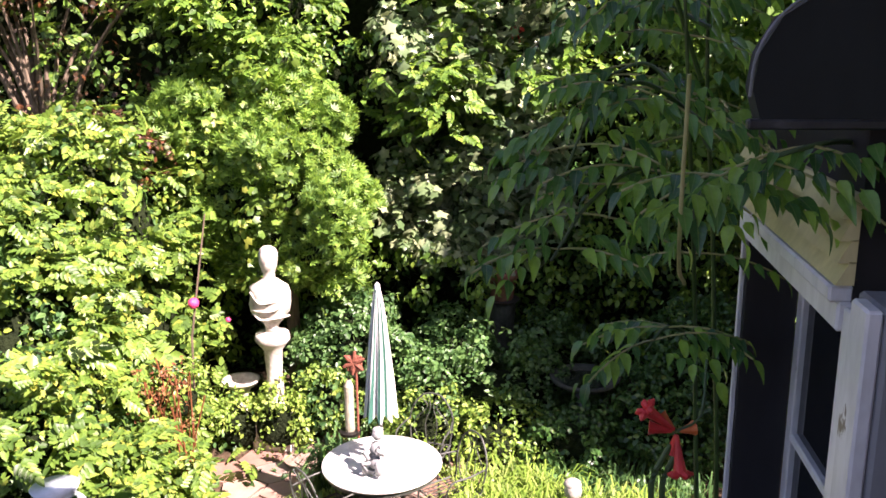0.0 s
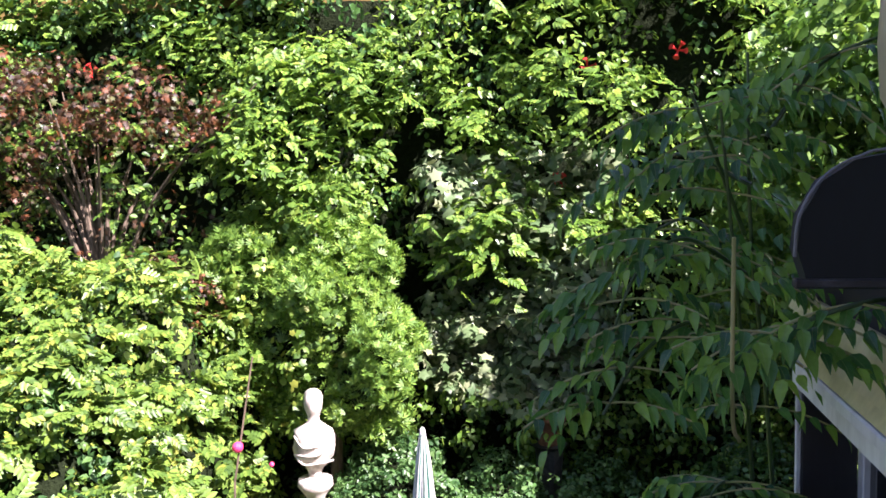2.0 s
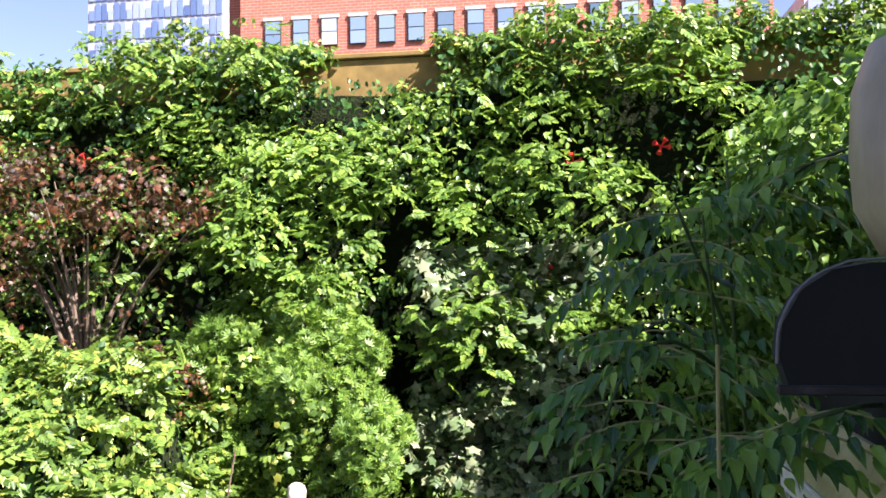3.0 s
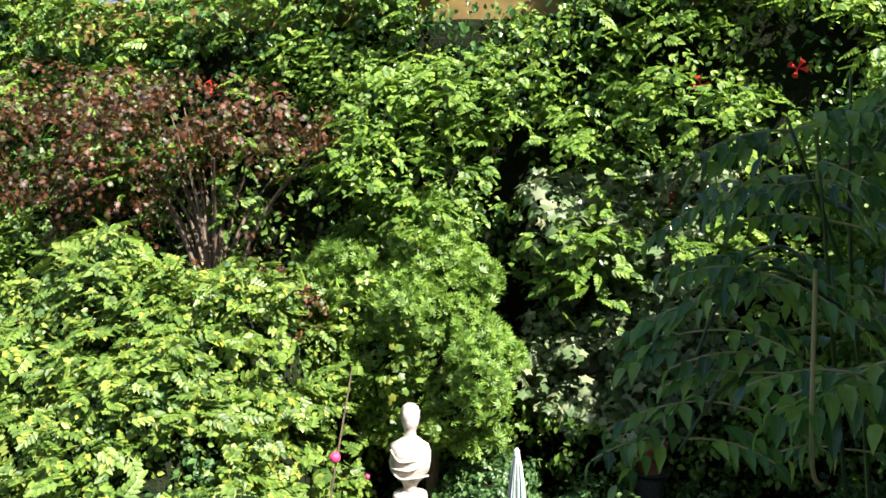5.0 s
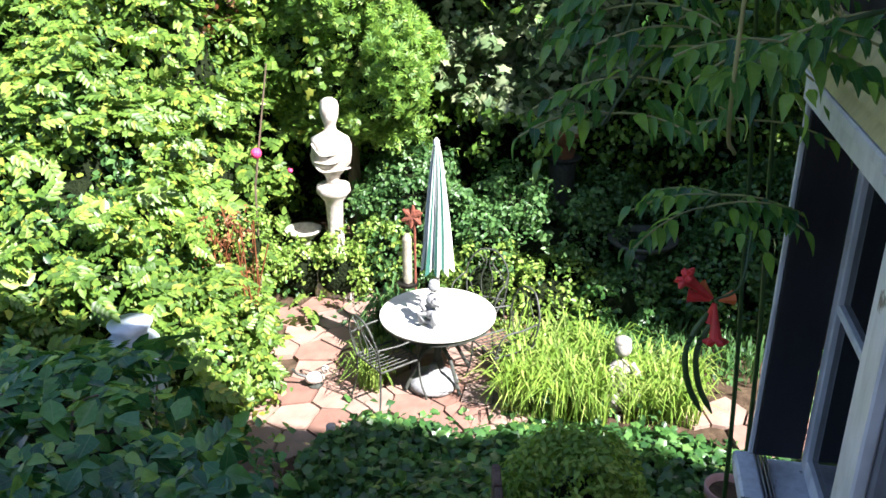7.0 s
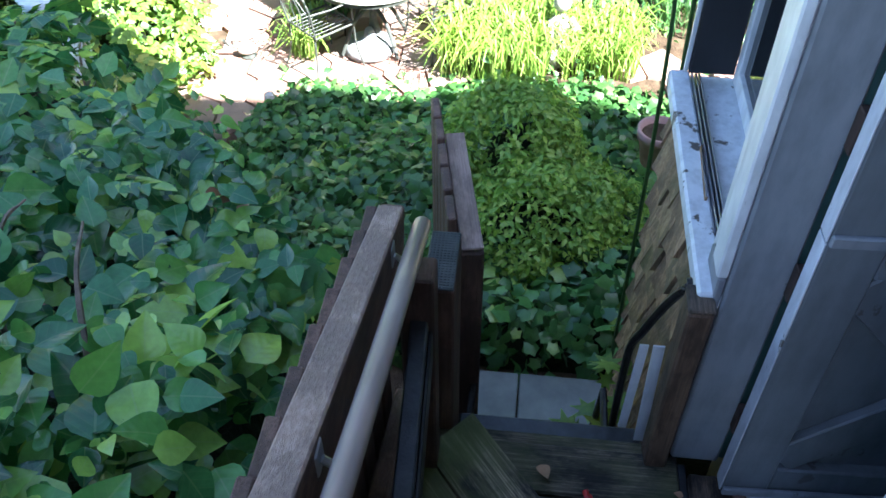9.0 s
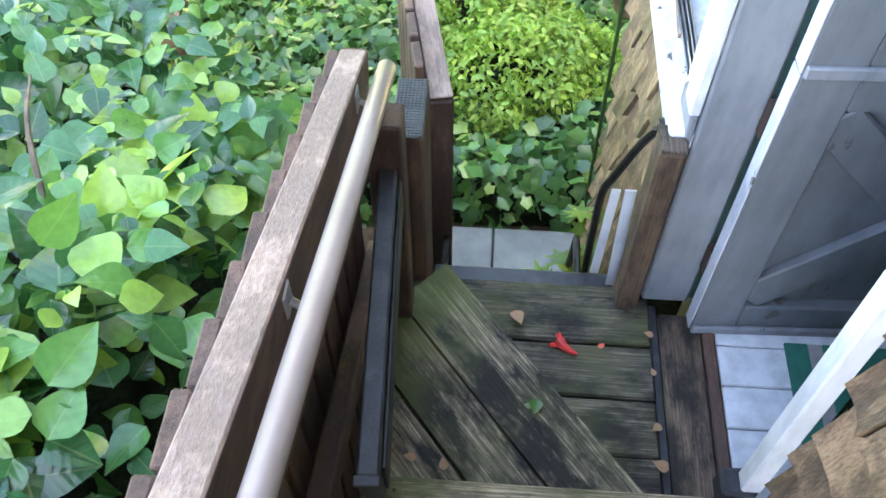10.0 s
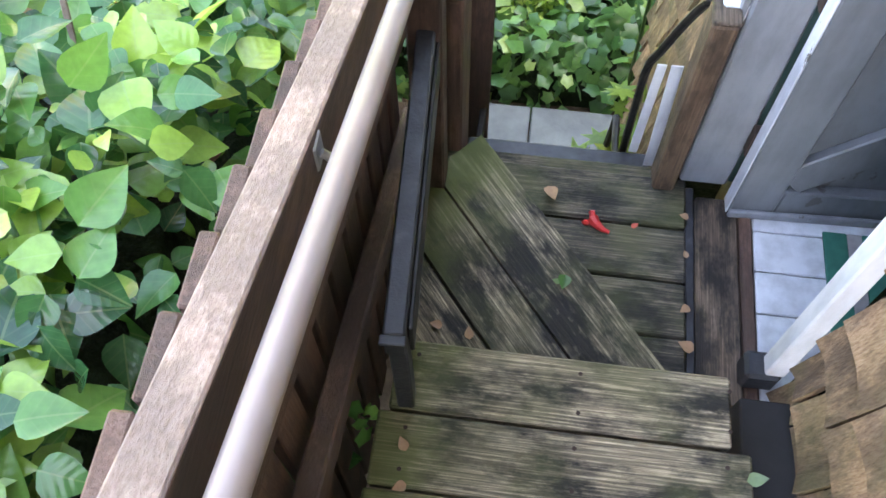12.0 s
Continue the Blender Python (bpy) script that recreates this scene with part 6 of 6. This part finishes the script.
tree("garden_tree", (3.4, 8.6, 0), 6.5, [((2.6, 8.6, 5.3), (0.9, 0.8, 0.6)), ((3.6, 8.2, 5.5), (1.2, 1.0, 0.8)), ((2.0, 8.9, 4.6), (0.9, 0.8, 0.7)), ((3.4, 8.6, 4.4), (1.3, 1.1, 1.0)), ((4.8, 8.2, 5.2), (1.3, 1.1, 1.2)), ((2.3, 9.2, 3.4), (0.9, 0.8, 0.7))], "leafy green tree beside the garden wall", "leaf_tree", 1300, 0.1, seed=91)
# added tree, placed so its crown keeps sun off the bird bath corner
tree("shade_tree", (4.4, 7.0, 0), 6.0, [((3.5, 6.9, 4.6), (1.0, 0.8, 1.0)), ((4.4, 6.7, 5.4), (1.2, 0.9, 1.1)), ((2.9, 7.6, 3.7), (0.8, 0.7, 0.8)), ((5.3, 7.0, 5.0), (1.3, 1.0, 1.2)), ((3.9, 7.8, 3.9), (1.0, 0.8, 0.9)), ((2.5, 7.9, 5.2), (0.8, 0.7, 0.7))], "leafy tree added beside the garden to cast shade", "leaf_tree", 1200, 0.12, seed=93)

# trumpet creeper at the house corner
vine = plant("trumpet_creeper", 0, "trumpet creeper with hanging toothed leaves at the house corner", "climber")
stems = [
    [(0.42, 2.04, 0.2), (0.4, 2.04, 2.6), (0.34, 1.98, 3.6), (0.27, 1.78, 4.1), (0.22, 1.72, 4.55)],
    [(0.46, 2.05, 0.2), (0.44, 2.05, 2.8), (0.37, 1.98, 3.8), (0.31, 1.9, 4.3), (0.3, 1.9, 4.68)],
    [(0.20, 1.36, 4.0), (0.17, 1.24, 4.08), (0.164, 1.2, 4.335)],
    [(0.28, 1.75, 4.22), (0.15, 1.68, 4.3), (0.06, 1.66, 4.24), (0.01, 1.65, 4.12)],
    [(0.28, 1.75, 4.08), (0.16, 1.66, 4.14), (0.06, 1.62, 4.08), (-0.01, 1.6, 3.97)],
    [(0.52, 1.5, 4.2), (0.4, 1.34, 4.23), (0.29, 1.32, 4.2), (0.22, 1.33, 4.15)],
    [(0.28, 1.8, 4.3), (0.2, 1.75, 4.5), (0.17, 1.75, 4.58)],
    [(0.33, 1.85, 4.5), (0.43, 1.85, 4.64), (0.56, 1.85, 4.7)],
    [(0.3, 1.85, 4.4), (0.16, 1.95, 4.47), (0.06, 2.0, 4.42)],
    [(0.32, 1.85, 4.15), (0.2, 1.9, 4.32), (0.1, 1.92, 4.3)],
    [(0.33, 1.95, 3.7), (0.25, 1.85, 3.76), (0.2, 1.8, 3.72)],
]
lv, lq = leaf_fine(0.235, 0.08, 0.35, 6)
allv, allq, cnt = [], [], 0
for si, ctrl in enumerate(stems):
    pts = curve_pts(ctrl, 10)
    part("stem", tube(pts, list(np.linspace(0.008 if si < 2 else 0.0034 if si == 2 else 0.005, 0.003, len(pts))), 7), M["stem"] if si == 2 else M["pod_green"], vine)
    step = 3
    if si == 2:
        continue
    for bi in range(4 if si > 1 else 26, len(pts), step):
        for side in (-1, 1):
            base_p = pts[bi]
            a = RNG.uniform(-0.8, 0.8) + (math.pi if side < 0 else 0)
            d = Vector((math.cos(a) * 0.9, math.sin(a) * 0.6 - 0.25, RNG.uniform(-0.25, 0.35))).normalized()
            ln = RNG.uniform(0.13, 0.22)
            rach = [base_p + d * ln * t + Vector((0, 0, -0.35 * ln * t * t)) for t in np.linspace(0, 1, 7)]
            part("leaf_stalk", tube(rach, 0.0022, 5), M["stem"], vine) if (bi + si) % 2 == 0 else None
            for j in range(2, 7):
                for s2 in ((-1, 1) if j < 6 else (0,)):
                    fwd = (rach[j] - rach[j - 1]).normalized()
                    right = fwd.cross(Vector((0, 0, 1))).normalized()
                    tipd = (fwd * 0.55 + right * s2 * 0.9 + Vector((0, 0, -0.4 + RNG.uniform(-0.3, 0.25)))).normalized()
                    nz = (Vector((0, 0, 1)) + right * s2 * 0.35 + Vector(RNG.normal(0, 0.2, 3))).normalized()
                    nz = (nz - tipd * nz.dot(tipd)).normalized()
                    xx = tipd.cross(nz)
                    sz = RNG.uniform(0.034, 0.056)
                    mtx = np.array((xx, tipd, nz))
                    allv.append(np.array(rach[j]) + (lv * sz) @ mtx)
                    allq.append(lq + cnt)
                    cnt += len(lv)
mesh_from("foliage", np.concatenate(allv), np.concatenate(allq), M["leaf_vine"], vine, flat=False, uv=np.tile(lv[:, :2], (len(allv), 1)))["kind"] = "stuff"
tf = empty("trumpet_blossom", (0.192, 1.30, 3.772), "cluster of red trumpet blossoms with hanging pods", "blossom")
tf.scale = (0.78, 0.78, 0.78)
part("stalk", tube(curve_pts([(0.07, 0.1, 0.12), (0.05, 0.02, 0.03), (0.0, 0, 0.0)], 5), 0.003, 6), M["pod_green"], tf)
for d, ln, m in (((-0.75, -0.2, 0.62), 0.085, "red_flower"), ((-0.85, 0.1, 0.05), 0.055, "red_flower"), ((0.1, -0.3, -0.95), 0.085, "red_flower"), ((0.75, 0.3, 0.05), 0.04, "orange_flower"), ((-0.5, 0.3, 0.4), 0.045, "orange_flower"), ((-0.05, 0.1, -0.9), 0.05, "red_flower")):
    d = Vector(d).normalized()
    part("trumpet", tube([d * 0.008, d * ln * 0.4, d * ln * 0.75, d * ln * 0.93, d * ln], [0.004, 0.007, 0.011, 0.014, 0.016], 10), M[m], tf, "red trumpet blossom")
    if ln > 0.055:
        sx = d.orthogonal().normalized()
        sy = d.cross(sx)
        for j in range(5):
            w = math.cos(j * 1.257) * sx + math.sin(j * 1.257) * sy
            part("petal", tube([d * ln * 0.97 + w * 0.008, d * ln * 1.04 + w * 0.018, d * ln * 1.03 + w * 0.027], [0.007, 0.008, 0.003], 6), M["red_flower"], tf)
for dx in (-0.01, 0.012):
    part("pod", tube(curve_pts([(dx, 0, -0.03), (dx - 0.035, -0.01, -0.11), (dx - 0.025, -0.02, -0.19), (dx + 0.01, -0.02, -0.26)], 6), [0.003] + [0.0065] * 16 + [0.004, 0.002], 8), M["pod_green"], tf, "long dark green pod")

# leaves, petals and litter on the boards
def litter(at, size, mat, shape, name, label, rz):
    v, q = shape
    ob = mesh_from(name, v * size, q, mat)
    ob.matrix_world = pose(*at, 8, -6, rz)
    return tagged(ob, label, "fallen leaf")


CURL = leaf_fine(0.36, 0.12, -0.1, 6)
for i, (x, y, z, s, m, rz) in enumerate(((0.12, 1.11, LAND, 0.05, "leaf_dead", 200), (0.066, 1.052, LAND, 0.022, "leaf_red", 40), (0.324, 1.017, LAND, 0.02, "leaf_red", 300), (-0.086, 0.70, LAND + 0.022, 0.03, "leaf_dead", 90), (-0.023, 0.674, LAND + 0.022, 0.03, "leaf_dead", 10), (0.46, 0.826, LAND, 0.03, "leaf_dead", 130), (0.47, 0.72, LAND, 0.04, "leaf_dead", 70), (0.455, 0.95, LAND, 0.02, "leaf_dead", 20), (0.46, 1.06, LAND, 0.025, "leaf_dead", 80), (0.176, 0.86, LAND + 0.024, 0.045, "leaf_ivy", 170), (0.165, 0.838, LAND + 0.024, 0.02, "leaf_pale", 80), (-0.11, 0.37, DECK, 0.03, "leaf_dead", 30), (0.519, 0.395, DECK, 0.04, "leaf_pale", 280), (-0.10, 0.31, DECK, 0.03, "leaf_dead", 120))):
    litter((x, y, z + 0.006), s, M[m], CURL, "fallen_leaf", "dry fallen leaf on the deck boards" if m == "leaf_dead" else "scrap of red petal on the deck boards" if m == "leaf_red" else "green leaf lying on the deck boards", rz)
pet = empty("fallen_blossom", (0.25, 1.004, LAND + 0.002), "bright red fallen trumpet blossom on the landing", "blossom", rz=-25)
part("trumpet", tube([(-0.026, 0.012, 0.008), (-0.012, 0.004, 0.010), (0.008, 0, 0.008), (0.024, 0.002, 0.006)], [0.016, 0.011, 0.007, 0.004], 9), M["red_flower"], pet)
part("petal", tube([(-0.03, 0.02, 0.005), (-0.036, 0.028, 0.008), (-0.034, 0.036, 0.004)], [0.007, 0.008, 0.003], 7), M["red_flower"], pet)
part("petal", tube([(-0.03, 0.0, 0.005), (-0.04, -0.006, 0.008), (-0.044, -0.004, 0.004)], [0.007, 0.007, 0.003], 7), M["red_flower"], pet)
sprig = plant("maple_sprig", 0, "light green lobed sprig at the corner of the wall", "sprig")
p, oo = sprigs(np.array([(0.33, 1.6, 2.02), (0.36, 1.66, 2.12), (0.30, 1.56, 1.92), (0.36, 1.6, 1.86)]), np.tile((-0.3, -0.6, 0.6), (4, 1)), 5, 0.06)
foliage("leaves", p, oo, 0.085, LOB, M["leaf_light"], sprig)
part("stem", tube([(0.42, 1.9, 1.0), (0.38, 1.75, 1.6), (0.34, 1.6, 2.05)], 0.005, 6), M["bark"], sprig)
p, oo = sprigs(np.array([(-0.205, 0.43, 2.57)]), np.tile((0.3, -0.2, 1.0), (1, 1)), 7, 0.025)
tagged(foliage("ivy_shoot", p, oo, 0.035, IVY, M["leaf_near"], None), "small ivy shoot growing beside the deck", "ivy")

# ---- cedar shingles, piece by piece ----
def shingle_mesh(w, h, seed):
    r = random.Random(seed)
    bm = bmesh.new()
    n = 4
    fr, bk = [], []
    for i in range(n + 1):
        y = -w / 2 + w * i / n
        curl = 0.012 * (2 * abs(i / n - 0.5)) ** 2 + r.uniform(-0.002, 0.002)
        low = r.uniform(-0.006, 0.006)
        fr.append([bm.verts.new((-0.028 - curl, y, low)), bm.verts.new((-0.009 - curl * 0.3, y, h * 0.5)), bm.verts.new((-0.003, y, h))])
        bk.append([bm.verts.new((-0.006 - curl, y, low)), bm.verts.new((-0.001, y, h * 0.5)), bm.verts.new((0.002, y, h))])
    for i in range(n):
        for j in range(2):
            bm.faces.new((fr[i][j], fr[i][j + 1], fr[i + 1][j + 1], fr[i + 1][j]))
        bm.faces.new((fr[i][0], fr[i + 1][0], bk[i + 1][0], bk[i][0]))
    for e in (0, n):
        for j in range(2):
            bm.faces.new((fr[e][j], bk[e][j], bk[e][j + 1], fr[e][j + 1]))
    bmesh.ops.recalc_face_normals(bm, faces=bm.faces)
    me = bpy.data.meshes.new("shingle")
    bm.to_mesh(me)
    bm.free()
    me.materials.append(M["shingle"])
    return me


SHG = [shingle_mesh(w, 0.2, i) for i, w in enumerate((0.11, 0.14, 0.17, 0.19))]
WID = (0.11, 0.14, 0.17, 0.19)


def shingles(parent, face_x, y0, y1, z0, z1, course, seed):
    r = random.Random(seed)
    z, row = z0, 0
    while z < z1:
        y = y0
        while y < y1:
            i = r.randrange(4)
            w = min(WID[i], y1 - y)
            if w < 0.02:
                break
            ob = new("shingle", SHG[i])
            ob.parent = parent
            ob.matrix_local = pose(face_x - 0.002, y + w / 2, z + r.uniform(-0.016, 0.016), r.uniform(-2.2, 2.2), 0, r.uniform(-3, 3)) @ Matrix.Diagonal((1, w / WID[i], 1, 1))
            y += WID[i] + 0.006
        z += course
        row += 1


shingles(wall_near, WX, -0.5, 0.644, 2.25, 4.0, 0.15, 3)
shingles(wall_bay, BX, 1.32, 1.98, 1.5, 2.9, 0.13, 4)
